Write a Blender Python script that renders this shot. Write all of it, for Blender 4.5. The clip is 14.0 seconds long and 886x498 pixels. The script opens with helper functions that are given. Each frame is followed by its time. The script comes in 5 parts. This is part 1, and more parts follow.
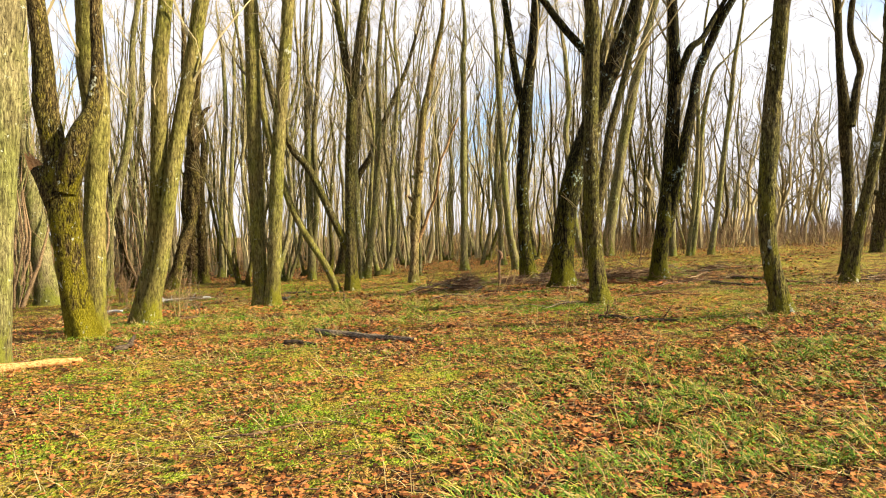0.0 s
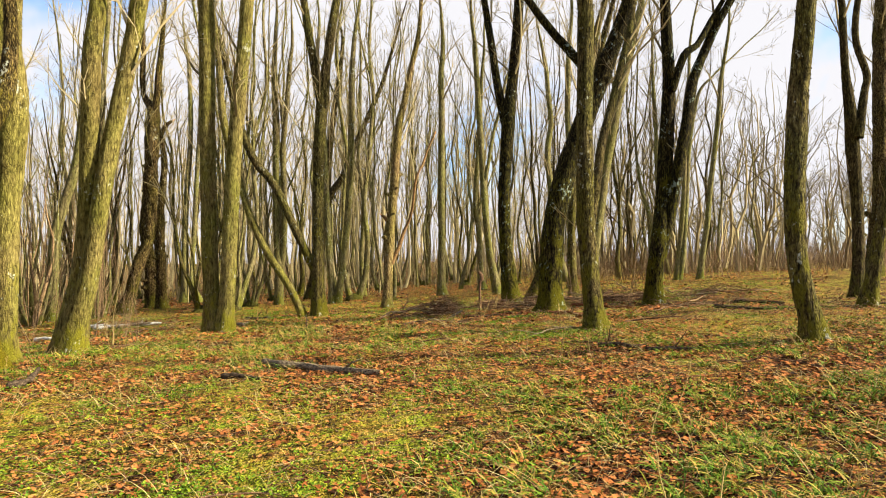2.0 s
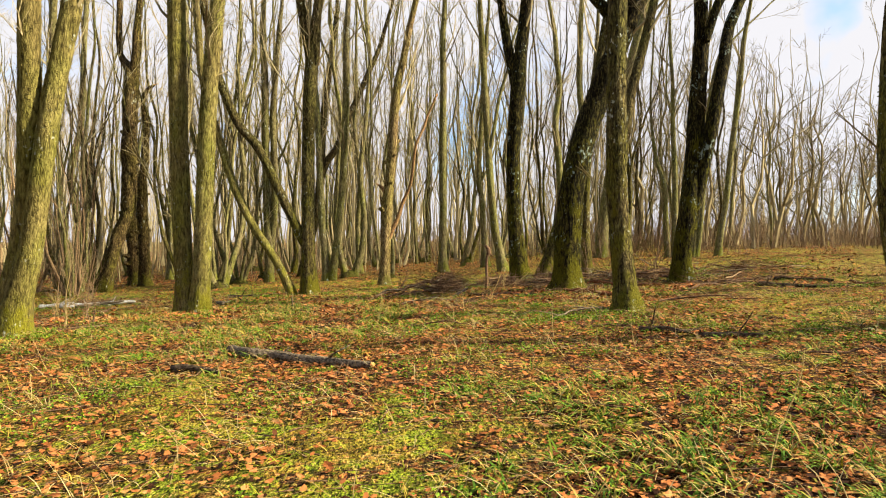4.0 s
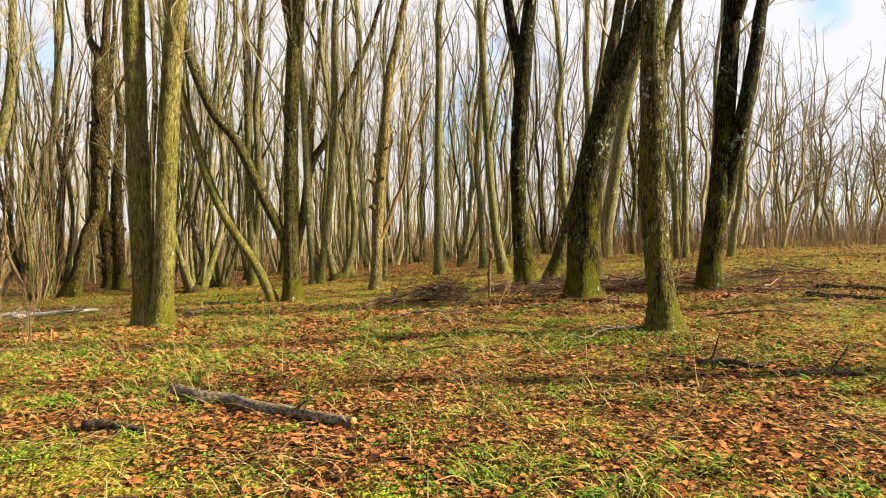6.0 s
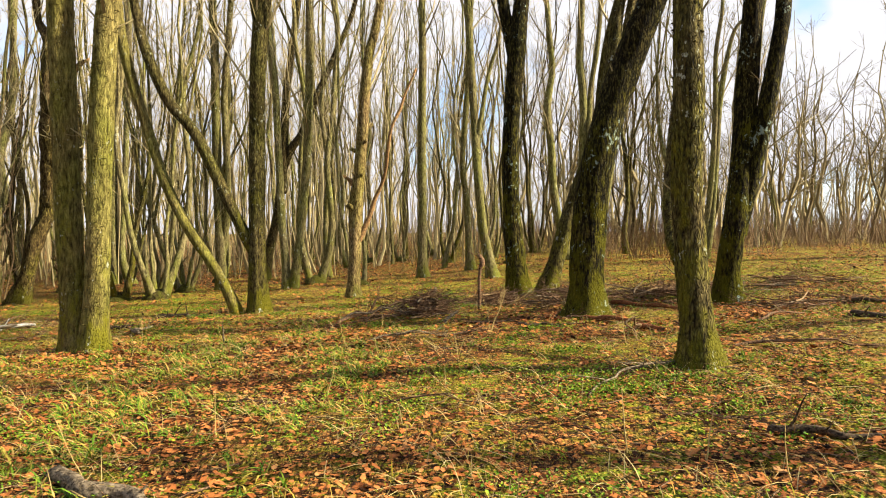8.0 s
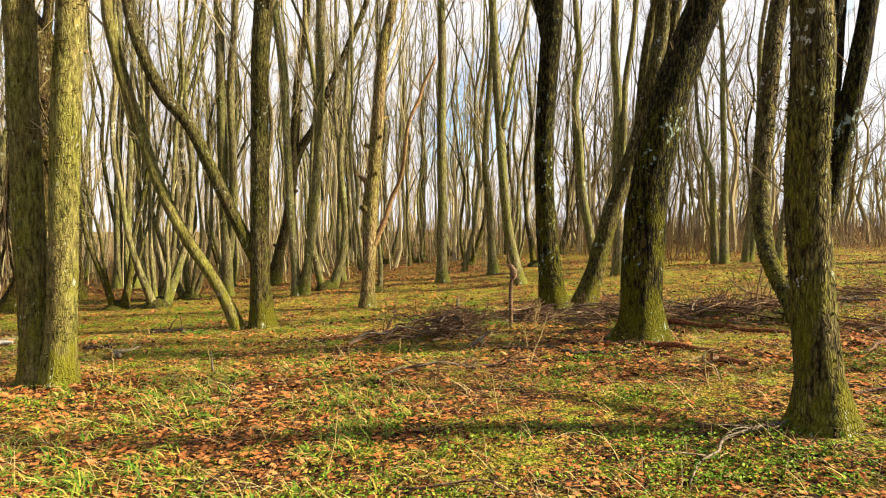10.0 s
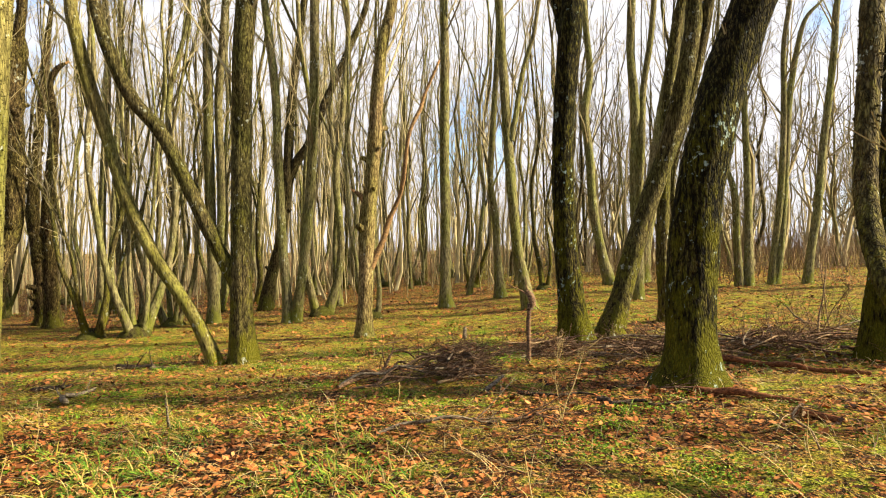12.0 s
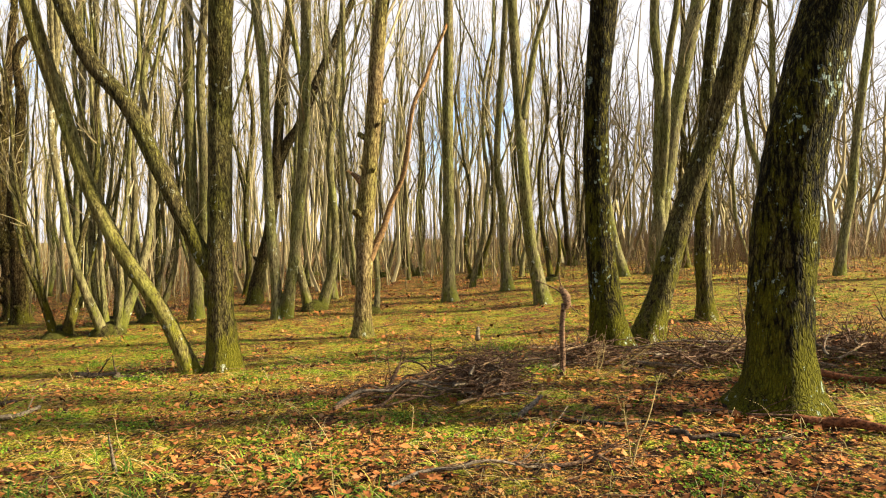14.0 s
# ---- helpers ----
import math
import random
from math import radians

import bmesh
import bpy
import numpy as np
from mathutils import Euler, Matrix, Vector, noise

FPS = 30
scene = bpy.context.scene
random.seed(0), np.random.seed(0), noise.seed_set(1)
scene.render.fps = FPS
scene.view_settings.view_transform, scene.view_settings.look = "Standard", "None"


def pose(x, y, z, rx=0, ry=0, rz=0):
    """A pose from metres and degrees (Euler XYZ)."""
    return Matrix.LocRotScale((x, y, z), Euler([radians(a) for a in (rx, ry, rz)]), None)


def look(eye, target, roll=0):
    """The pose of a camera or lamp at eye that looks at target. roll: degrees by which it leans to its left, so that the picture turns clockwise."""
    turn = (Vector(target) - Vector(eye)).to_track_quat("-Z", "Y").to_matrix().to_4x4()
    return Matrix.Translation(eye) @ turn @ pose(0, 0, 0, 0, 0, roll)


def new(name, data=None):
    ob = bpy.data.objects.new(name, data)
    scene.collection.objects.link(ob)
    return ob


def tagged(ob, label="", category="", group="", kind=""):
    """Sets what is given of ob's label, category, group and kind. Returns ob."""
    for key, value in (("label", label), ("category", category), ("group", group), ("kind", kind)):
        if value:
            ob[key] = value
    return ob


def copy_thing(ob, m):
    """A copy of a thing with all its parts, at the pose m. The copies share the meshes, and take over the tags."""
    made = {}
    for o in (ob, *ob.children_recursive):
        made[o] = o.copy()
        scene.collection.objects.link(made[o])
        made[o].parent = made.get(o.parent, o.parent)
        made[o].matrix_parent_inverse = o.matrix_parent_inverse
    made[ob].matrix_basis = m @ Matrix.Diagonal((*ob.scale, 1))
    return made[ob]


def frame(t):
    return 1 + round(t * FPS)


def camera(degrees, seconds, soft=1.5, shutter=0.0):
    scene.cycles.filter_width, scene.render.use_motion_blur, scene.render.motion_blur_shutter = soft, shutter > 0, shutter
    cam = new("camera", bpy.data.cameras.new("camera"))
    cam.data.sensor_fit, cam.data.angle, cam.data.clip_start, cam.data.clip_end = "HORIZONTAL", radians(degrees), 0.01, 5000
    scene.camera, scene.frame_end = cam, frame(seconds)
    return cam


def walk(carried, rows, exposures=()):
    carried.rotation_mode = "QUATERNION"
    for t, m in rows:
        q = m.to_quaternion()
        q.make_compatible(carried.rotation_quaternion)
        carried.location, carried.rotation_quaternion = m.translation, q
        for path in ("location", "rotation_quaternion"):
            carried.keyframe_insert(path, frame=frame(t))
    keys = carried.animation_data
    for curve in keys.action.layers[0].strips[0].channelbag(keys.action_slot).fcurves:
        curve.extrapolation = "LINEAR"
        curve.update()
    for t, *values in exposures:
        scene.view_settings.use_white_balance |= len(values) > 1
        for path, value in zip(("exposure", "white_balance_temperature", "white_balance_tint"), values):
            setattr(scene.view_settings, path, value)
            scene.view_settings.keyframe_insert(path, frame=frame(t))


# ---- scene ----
# ---------------------------------------------------------------- camera
cam = camera(68.1, 14.0, soft=1.1)
PATH = [
    (0, (0.065, 0.18, 1.441), (0.061, 2.18, 1.396), -0.3),
    (0.5, (0.046, 0.587, 1.399), (0.061, 2.587, 1.382), -0.2),
    (1, (0.112, 1.002, 1.362), (0.147, 3.001, 1.364), -0.3),
    (1.5, (0.109, 1.398, 1.268), (0.165, 3.397, 1.291), -0.2),
    (2, (0.127, 1.82, 1.237), (0.191, 3.819, 1.275), -0.1),
    (2.5, (0.202, 2.304, 1.125), (0.249, 4.304, 1.138), -0.2),
    (3, (0.187, 2.752, 1.077), (0.236, 4.751, 1.061), -0.1),
    (5.5, (-0.009, 4.767, 1.158), (0.08, 6.764, 1.128), 0.0),
    (6, (0.063, 5.208, 1.196), (0.149, 7.206, 1.159), 0.0),
    (6.5, (0.051, 5.597, 1.179), (0.15, 7.593, 1.125), 0.0),
    (7, (0.02, 6.042, 1.255), (0.132, 8.038, 1.203), 0.0),
    (7.5, (0.062, 6.449, 1.266), (0.184, 8.445, 1.214), 0.0),
    (8, (0.12, 6.811, 1.39), (0.256, 8.805, 1.338), 0.0),
    (10.5, (0.032, 8.787, 1.553), (0.113, 10.784, 1.491), -0.1),
    (11, (0.003, 9.148, 1.528), (0.095, 11.145, 1.487), -0.1),
    (11.5, (0.049, 9.546, 1.559), (0.137, 11.544, 1.536), -0.2),
    (12, (0.055, 9.915, 1.555), (0.139, 11.913, 1.557), -0.3),
    (12.5, (0.032, 10.297, 1.611), (0.101, 12.295, 1.617), -0.3),
    (13, (0.027, 10.712, 1.545), (0.064, 12.712, 1.554), -0.3),
    (13.5, (-0.025, 11.104, 1.586), (0.024, 13.103, 1.582), -0.3),
    (14, (-0.159, 11.496, 1.559), (-0.055, 13.493, 1.527), -0.3),
]
walk(cam, [(t, look(eye, target, roll)) for t, eye, target, roll in PATH], [(0, 1.80), (1.5, 1.68), (3, 1.58), (8, 1.72), (14, 1.80)])
# ---------------------------------------------------------------- light
SUN_AZ, SUN_EL = radians(99), radians(29)
world = bpy.data.worlds.new("winter_sky")
scene.world = world
world.use_nodes = True
wt = world.node_tree
wt.nodes.clear()
w_out = wt.nodes.new("ShaderNodeOutputWorld")
w_bg = wt.nodes.new("ShaderNodeBackground")
w_sky = wt.nodes.new("ShaderNodeTexSky")
w_sky.sky_type, w_sky.sun_disc = "NISHITA", False
w_sky.sun_elevation, w_sky.sun_rotation = SUN_EL, SUN_AZ
w_noise = wt.nodes.new("ShaderNodeTexNoise")
w_noise.inputs["Scale"].default_value, w_noise.inputs["Detail"].default_value = 4.0, 5.0
w_ramp = wt.nodes.new("ShaderNodeValToRGB")
w_ramp.color_ramp.elements[0].position, w_ramp.color_ramp.elements[1].position = 0.39, 0.48
w_ramp.color_ramp.elements[0].color = (0.12, 0.12, 0.12, 1)
w_mix = wt.nodes.new("ShaderNodeMix")
w_mix.data_type = "RGBA"
w_mix.inputs["B"].default_value = (7.9, 7.8, 8.1, 1)
w_dir = wt.nodes.new("ShaderNodeTexCoord")
w_sep = wt.nodes.new("ShaderNodeSeparateXYZ")
wt.links.new(w_dir.outputs["Generated"], w_sep.inputs[0])
wt.links.new(w_dir.outputs["Generated"], w_noise.inputs["Vector"])
w_thin = wt.nodes.new("ShaderNodeMath")  # clouds close up towards the horizon
w_thin.operation, w_thin.inputs[1].default_value = "MULTIPLY_ADD", -0.20
w_thin.inputs[2].default_value = 0.07
wt.links.new(w_sep.outputs["Z"], w_thin.inputs[0])
w_sum = wt.nodes.new("ShaderNodeMath")
wt.links.new(w_noise.outputs["Fac"], w_sum.inputs[0])
wt.links.new(w_thin.outputs[0], w_sum.inputs[1])
wt.links.new(w_sum.outputs[0], w_ramp.inputs["Fac"])
wt.links.new(w_ramp.outputs["Color"], w_mix.inputs["Factor"])
w_blue = wt.nodes.new("ShaderNodeMix")
w_blue.data_type, w_blue.blend_type = "RGBA", "MULTIPLY"
w_blue.inputs["Factor"].default_value = 1.0
w_blue.inputs["B"].default_value = (1.7, 2.0, 2.3, 1)
wt.links.new(w_sky.outputs["Color"], w_blue.inputs["A"])
wt.links.new(w_blue.outputs["Result"], w_mix.inputs["A"])
wt.links.new(w_mix.outputs["Result"], w_bg.inputs["Color"])
w_bg.inputs["Strength"].default_value = 0.039
wt.links.new(w_bg.outputs["Background"], w_out.inputs["Surface"])

sun_data = bpy.data.lights.new("sun", "SUN")
sun_data.energy, sun_data.angle, sun_data.color = 5.0, radians(4.0), (1.0, 0.88, 0.64)
sun = new("sun", sun_data)
sun.matrix_world = look((0, 0, 0), (-math.sin(SUN_AZ) * math.cos(SUN_EL), -math.cos(SUN_AZ) * math.cos(SUN_EL), -math.sin(SUN_EL)))

# ---------------------------------------------------------------- materials
class Mat:
    """A small wrapper to lay out node materials."""

    def __init__(self, name, rough=0.8):
        self.m = bpy.data.materials.new(name)
        self.m.use_nodes = True
        self.t = self.m.node_tree
        self.p = self.t.nodes["Principled BSDF"]
        self.p.inputs["Roughness"].default_value = rough
        self.p.inputs["Specular IOR Level"].default_value = 0.06

    def node(self, kind, **sets):
        n = self.t.nodes.new("ShaderNode" + kind)
        for k, v in sets.items():
            n.inputs[k.replace("_", " ")].default_value = v
        return n

    def link(self, a, b):
        self.t.links.new(a, b)

    def coords(self, scale=(1, 1, 1), world_space=False):
        m = self.node("Mapping")
        m.inputs["Scale"].default_value = scale
        if world_space:
            self.link(self.node("NewGeometry").outputs["Position"], m.inputs["Vector"])
        else:
            self.link(self.node("TexCoord").outputs["Object"], m.inputs["Vector"])
        return m.outputs["Vector"]

    def noise(self, vec, scale, detail=4.0, rough=0.55):
        n = self.node("TexNoise", Scale=scale, Detail=detail, Roughness=rough)
        if vec is not None:
            self.link(vec, n.inputs["Vector"])
        return n.outputs["Fac"]

    def ramp(self, fac, stops):
        n = self.node("ValToRGB")
        r = n.color_ramp
        while len(r.elements) < len(stops):
            r.elements.new(0.5)
        for e, (pos, col) in zip(r.elements, stops):
            e.position = pos
            e.color = (*col, 1) if len(col) == 3 else col
        self.link(fac, n.inputs["Fac"])
        return n.outputs["Color"]

    def mix(self, fac, a, b, mode="MIX"):
        n = self.node("Mix")
        n.data_type, n.blend_type = "RGBA", mode
        for s, v in (("Factor", fac), ("A", a), ("B", b)):
            if isinstance(v, (int, float)):
                n.inputs[s].default_value = v
            elif isinstance(v, tuple):
                n.inputs[s].default_value = (*v, 1)
            else:
                self.link(v, n.inputs[s])
        return n.outputs["Result"]

    def maths(self, op, a, b=0.0):
        n = self.node("Math")
        n.operation = op
        for i, v in enumerate((a, b)):
            if isinstance(v, (int, float)):
                n.inputs[i].default_value = v
            else:
                self.link(v, n.inputs[i])
        return n.outputs[0]

    def finish(self, colour, height=None, strength=0.5, distance=0.01):
        self.link(colour, self.p.inputs["Base Color"])
        if height is not None:
            b = self.node("Bump", Strength=strength, Distance=distance)
            self.link(height, b.inputs["Height"])
            self.link(b.outputs["Normal"], self.p.inputs["Normal"])
        return self.m


GREY, WHITE, BLACK = (0.5, 0.5, 0.5), (1, 1, 1), (0, 0, 0)


def bark_material(name, dark, mid, light, moss, moss_amount, lichen, furrows, warts=0.0, lichen_tone=(0.40, 0.42, 0.33)):
    """Furrowed bark: upright plates parted by dark cracks, broad tone changes, moss in cushions and pale lichen."""
    k = Mat(name, 0.9)
    base = k.coords((1, 1, 1))
    sway = k.node("TexNoise", Scale=6.0, Detail=2.0)
    k.link(base, sway.inputs["Vector"])
    bent = k.mix(0.06, base, sway.outputs["Color"], "ADD")
    stretch = k.node("Mapping")
    stretch.inputs["Scale"].default_value = (1, 1, 0.2)
    k.link(bent, stretch.inputs["Vector"])
    cells = k.node("TexVoronoi", Scale=46.0, Randomness=1.0)
    cells.feature = "DISTANCE_TO_EDGE"
    k.link(stretch.outputs["Vector"], cells.inputs["Vector"])
    plate = k.ramp(cells.outputs["Distance"], [(0.02, BLACK), (0.22, WHITE)])
    ridges = k.noise(k.coords((30, 30, 7)), 1.0, 6.0, 0.68)
    fine = k.noise(k.coords((60, 60, 40)), 1.6, 4.0, 0.7)
    broad = k.noise(k.coords((1.8, 1.8, 0.9)), 1.0, 3.0)
    body = k.ramp(ridges, [(0.36, dark), (0.50, mid), (0.64, light)])
    cracked = k.mix(1.0, body, k.mix(plate, (0.3, 0.28, 0.26), WHITE), "MULTIPLY")
    body = k.mix(furrows, body, cracked)
    body = k.mix(k.ramp(broad, [(0.38, BLACK), (0.62, WHITE)]), body, k.mix(1.0, body, (0.86, 1.0, 0.62), "MULTIPLY"))
    stain = k.ramp(k.noise(k.coords((6, 6, 0.8)), 1.0, 5.0, 0.65), [(0.48, BLACK), (0.62, WHITE)])
    body = k.mix(k.maths("MULTIPLY", stain, 0.55), body, k.mix(1.0, body, (0.40, 0.37, 0.33), "MULTIPLY"))
    rnd = k.node("ObjectInfo").outputs["Random"]
    body = k.mix(k.maths("MULTIPLY", rnd, 0.5), body, k.mix(1.0, body, (0.72, 0.66, 0.62), "MULTIPLY"))
    sep = k.node("SeparateXYZ")
    k.link(k.node("TexCoord").outputs["Object"], sep.inputs[0])
    high = k.maths("SUBTRACT", k.maths("MULTIPLY", sep.outputs["Z"], 0.05), k.maths("MAXIMUM", k.maths("SUBTRACT", 0.10, k.maths("MULTIPLY", sep.outputs["Z"], 0.12)), 0.0))
    patch = k.noise(k.coords((3.2, 3.2, 1.5)), 1.3, 6.0, 0.7)
    mossy = k.maths("SUBTRACT", k.maths("ADD", patch, moss_amount), high)
    mossy = k.ramp(k.maths("ADD", mossy, k.maths("MULTIPLY", k.maths("SUBTRACT", ridges, 0.5), 0.6)), [(0.54, BLACK), (0.70, WHITE)])
    green = k.ramp(fine, [(0.3, tuple(0.35 * c for c in moss)), (0.7, moss)])
    body = k.mix(k.maths("MULTIPLY", mossy, 0.85), body, k.mix(k.maths("MULTIPLY", furrows, 0.5), green, k.mix(1.0, green, k.mix(plate, (0.3, 0.3, 0.25), WHITE), "MULTIPLY")))
    spots = k.noise(k.coords((14, 14, 11)), 1.0, 5.0, 0.7)
    spots = k.ramp(k.maths("MULTIPLY", spots, k.maths("ADD", k.noise(k.coords((2.5, 2.5, 2.0)), 1.0, 2.0), 0.5)), [(0.72 - lichen, BLACK), (0.76 - lichen, WHITE)])
    body = k.mix(k.maths("MULTIPLY", spots, 0.8), body, lichen_tone)
    lump = k.noise(k.coords((30, 30, 7)), 1.0, 2.0, 0.5)
    h = k.maths("ADD", lump, k.maths("MULTIPLY", plate, furrows))
    if warts:  # small dark bumps, wider than high
        dots = k.node("TexVoronoi", Scale=1.0, Randomness=1.0)
        k.link(k.coords((24, 24, 42)), dots.inputs["Vector"])
        near = k.ramp(dots.outputs["Distance"], [(0.10, WHITE), (0.34, BLACK)])
        pick = k.ramp(k.noise(k.coords((5, 5, 4)), 1.0, 2.0), [(0.42, BLACK), (0.56, WHITE)])
        near = k.mix(1.0, near, pick, "MULTIPLY")
        body = k.mix(k.maths("MULTIPLY", near, 0.4), body, k.mix(1.0, body, (0.3, 0.27, 0.22), "MULTIPLY"))
        h = k.maths("ADD", h, k.maths("MULTIPLY", near, warts))
    return k.finish(body, h, 1.0, 0.016)


BARK = {
    "olive": bark_material("bark_olive", (0.05, 0.041, 0.020), (0.18, 0.152, 0.072), (0.32, 0.275, 0.14), (0.16, 0.165, 0.02), 0.05, 0.05, 0.3),
    "mossy": bark_material("bark_mossy", (0.018, 0.014, 0.007), (0.11, 0.088, 0.036), (0.27, 0.22, 0.09), (0.175, 0.16, 0.013), 0.12, 0.06, 0.75),
    "furrowed": bark_material("bark_furrowed", (0.014, 0.010, 0.005), (0.115, 0.082, 0.032), (0.30, 0.22, 0.085), (0.29, 0.245, 0.012), 0.20, 0.05, 1.0),
    "warty": bark_material("bark_warty", (0.06, 0.048, 0.018), (0.20, 0.164, 0.056), (0.34, 0.28, 0.105), (0.22, 0.205, 0.015), 0.06, 0.05, 0.35, 1.6),
    "oak": bark_material("bark_oak", (0.006, 0.005, 0.003), (0.024, 0.019, 0.007), (0.15, 0.12, 0.042), (0.135, 0.125, 0.007), 0.16, 0.075, 0.9, 0.0, (0.30, 0.38, 0.32)),
    "dark": bark_material("bark_dark", (0.016, 0.012, 0.006), (0.08, 0.06, 0.028), (0.22, 0.17, 0.08), (0.11, 0.11, 0.015), 0.08, 0.03, 0.8),
    "gnarled": bark_material("bark_gnarled", (0.014, 0.009, 0.005), (0.115, 0.08, 0.034), (0.34, 0.25, 0.105), (0.15, 0.14, 0.015), 0.05, 0.03, 1.0),
    "dead": bark_material("bark_dead", (0.05, 0.031, 0.014), (0.27, 0.19, 0.085), (0.52, 0.40, 0.20), (0.12, 0.13, 0.02), -0.04, 0.02, 0.8),
}


def twig_material():
    k = Mat("twig_bark", 0.85)
    rnd = k.node("NewGeometry").outputs["Random Per Island"]
    tone = k.ramp(rnd, [(0.0, (0.13, 0.10, 0.050)), (0.5, (0.31, 0.25, 0.13)), (1.0, (0.48, 0.40, 0.22))])
    n = k.noise(k.coords((12, 12, 6)), 1.0, 3.0)
    return k.finish(k.mix(n, k.mix(1.0, tone, (0.7, 0.7, 0.65), "MULTIPLY"), tone), n, 0.3, 0.005)


def wood_material(name, a, b, scale=(26, 26, 40)):
    k = Mat(name, 0.8)
    n = k.noise(k.coords(scale), 1.0, 5.0, 0.65)
    cracks = k.noise(k.coords((70, 70, 70)), 1.0, 2.0, 0.5)
    tone = k.ramp(n, [(0.36, a), (0.64, b)])
    tone = k.mix(k.ramp(cracks, [(0.36, WHITE), (0.46, BLACK)]), tone, k.mix(1.0, tone, (0.3, 0.28, 0.26), "MULTIPLY"))
    return k.finish(tone, k.noise(k.coords(scale), 1.0, 1.5, 0.5), 0.8, 0.012)


def island_material(name, stops, rough=0.6):
    """Leaves and blades, each piece with a tone of its own."""
    k = Mat(name, rough)
    rnd = k.node("NewGeometry").outputs["Random Per Island"]
    tone = k.ramp(rnd, stops)
    n = k.noise(k.coords((40, 40, 40), True), 1.0, 3.0)
    tone = k.mix(n, k.mix(1.0, tone, (0.68, 0.66, 0.6), "MULTIPLY"), tone)
    return k.finish(tone, n, 0.2, 0.004)


def ground_material():
    """Damp soil under trodden leaf litter, with moss and low weeds in patches; shade between leaves is coloured in."""
    k = Mat("forest_floor", 0.95)
    v = k.coords((1, 1, 1), True)
    turf = k.node("Attribute")
    turf.attribute_name = "turf"
    wob = k.node("TexNoise", Scale=14.0, Detail=2.0)
    k.link(v, wob.inputs["Vector"])
    bent = k.mix(0.05, v, wob.outputs["Color"], "ADD")
    fleck = k.node("TexVoronoi", Scale=19.0, Randomness=1.0)
    edge = k.node("TexVoronoi", Scale=19.0, Randomness=1.0)
    edge.feature = "DISTANCE_TO_EDGE"
    for n in (fleck, edge):
        k.link(bent, n.inputs["Vector"])
    sep = k.node("SeparateXYZ")
    k.link(fleck.outputs["Color"], sep.inputs[0])
    grain = k.noise(v, 45.0, 6.0, 0.7)
    litter = k.ramp(sep.outputs["X"], [(0.0, (0.022, 0.011, 0.006)), (0.3, (0.14, 0.047, 0.017)), (0.7, (0.42, 0.155, 0.042)), (1.0, (0.62, 0.29, 0.08))])
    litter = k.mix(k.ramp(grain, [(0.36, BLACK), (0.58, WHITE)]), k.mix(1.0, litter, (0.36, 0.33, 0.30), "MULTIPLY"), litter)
    # shade in the cracks round each leaf, put into the colour
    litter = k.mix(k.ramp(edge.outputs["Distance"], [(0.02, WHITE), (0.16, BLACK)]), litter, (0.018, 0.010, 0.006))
    moss = k.ramp(k.noise(v, 30.0, 5.0, 0.75), [(0.34, (0.035, 0.035, 0.006)), (0.52, (0.29, 0.25, 0.02)), (0.70, (0.60, 0.44, 0.05))])
    patch = k.maths("ADD", k.maths("MULTIPLY", k.noise(v, 0.6, 5.0, 0.65), 0.5), k.maths("MULTIPLY", k.noise(v, 9.0, 5.0, 0.7), 0.5))
    patch = k.maths("ADD", patch, k.maths("MULTIPLY", k.maths("SUBTRACT", turf.outputs["Fac"], 0.5), 0.10))
    mask = k.ramp(patch, [(0.485, BLACK), (0.575, WHITE)])
    tone = k.mix(k.maths("MULTIPLY", mask, 0.88), litter, moss)
    green = k.ramp(k.noise(v, 2.6, 5.0, 0.7), [(0.51, BLACK), (0.58, WHITE)])
    tone = k.mix(k.maths("MULTIPLY", green, k.maths("ADD", k.maths("MULTIPLY", turf.outputs["Fac"], 0.55), 0.4)), tone, k.ramp(grain, [(0.38, (0.03, 0.05, 0.006)), (0.62, (0.32, 0.42, 0.02))]))
    rust = k.ramp(k.noise(k.coords((1, 1.6, 1), True), 2.1, 5.0, 0.7), [(0.50, BLACK), (0.61, WHITE)])
    tone = k.mix(k.maths("MULTIPLY", rust, 0.75), tone, litter)
    straw = k.maths("MAXIMUM", k.noise(k.coords((95, 13, 1), True), 1.0, 3.0, 0.6), k.noise(k.coords((11, 80, 1), True), 1.0, 3.0, 0.6))
    tone = k.mix(k.ramp(straw, [(0.60, BLACK), (0.70, WHITE)]), tone, (0.60, 0.40, 0.12))
    # dark streaks: shadow between leaves and blades, painted into the tone
    gap_shade = k.noise(k.coords((62, 24, 1), True), 1.0, 4.0, 0.65)
    tone = k.mix(k.ramp(gap_shade, [(0.40, WHITE), (0.49, BLACK)]), tone, k.mix(1.0, tone, (0.13, 0.11, 0.10), "MULTIPLY"))
    # damp patches, coloured darker still for the shade in litter crevices
    damp_shade = k.ramp(k.noise(v, 2.3, 5.0, 0.7), [(0.36, WHITE), (0.50, BLACK)])
    tone = k.mix(k.maths("MULTIPLY", damp_shade, 0.6), tone, k.mix(1.0, tone, (0.36, 0.27, 0.23), "MULTIPLY"))
    h = k.maths("ADD", k.noise(v, 30.0, 2.0, 0.5), k.maths("MULTIPLY", sep.outputs["Y"], 0.6))
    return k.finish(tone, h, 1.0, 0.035)


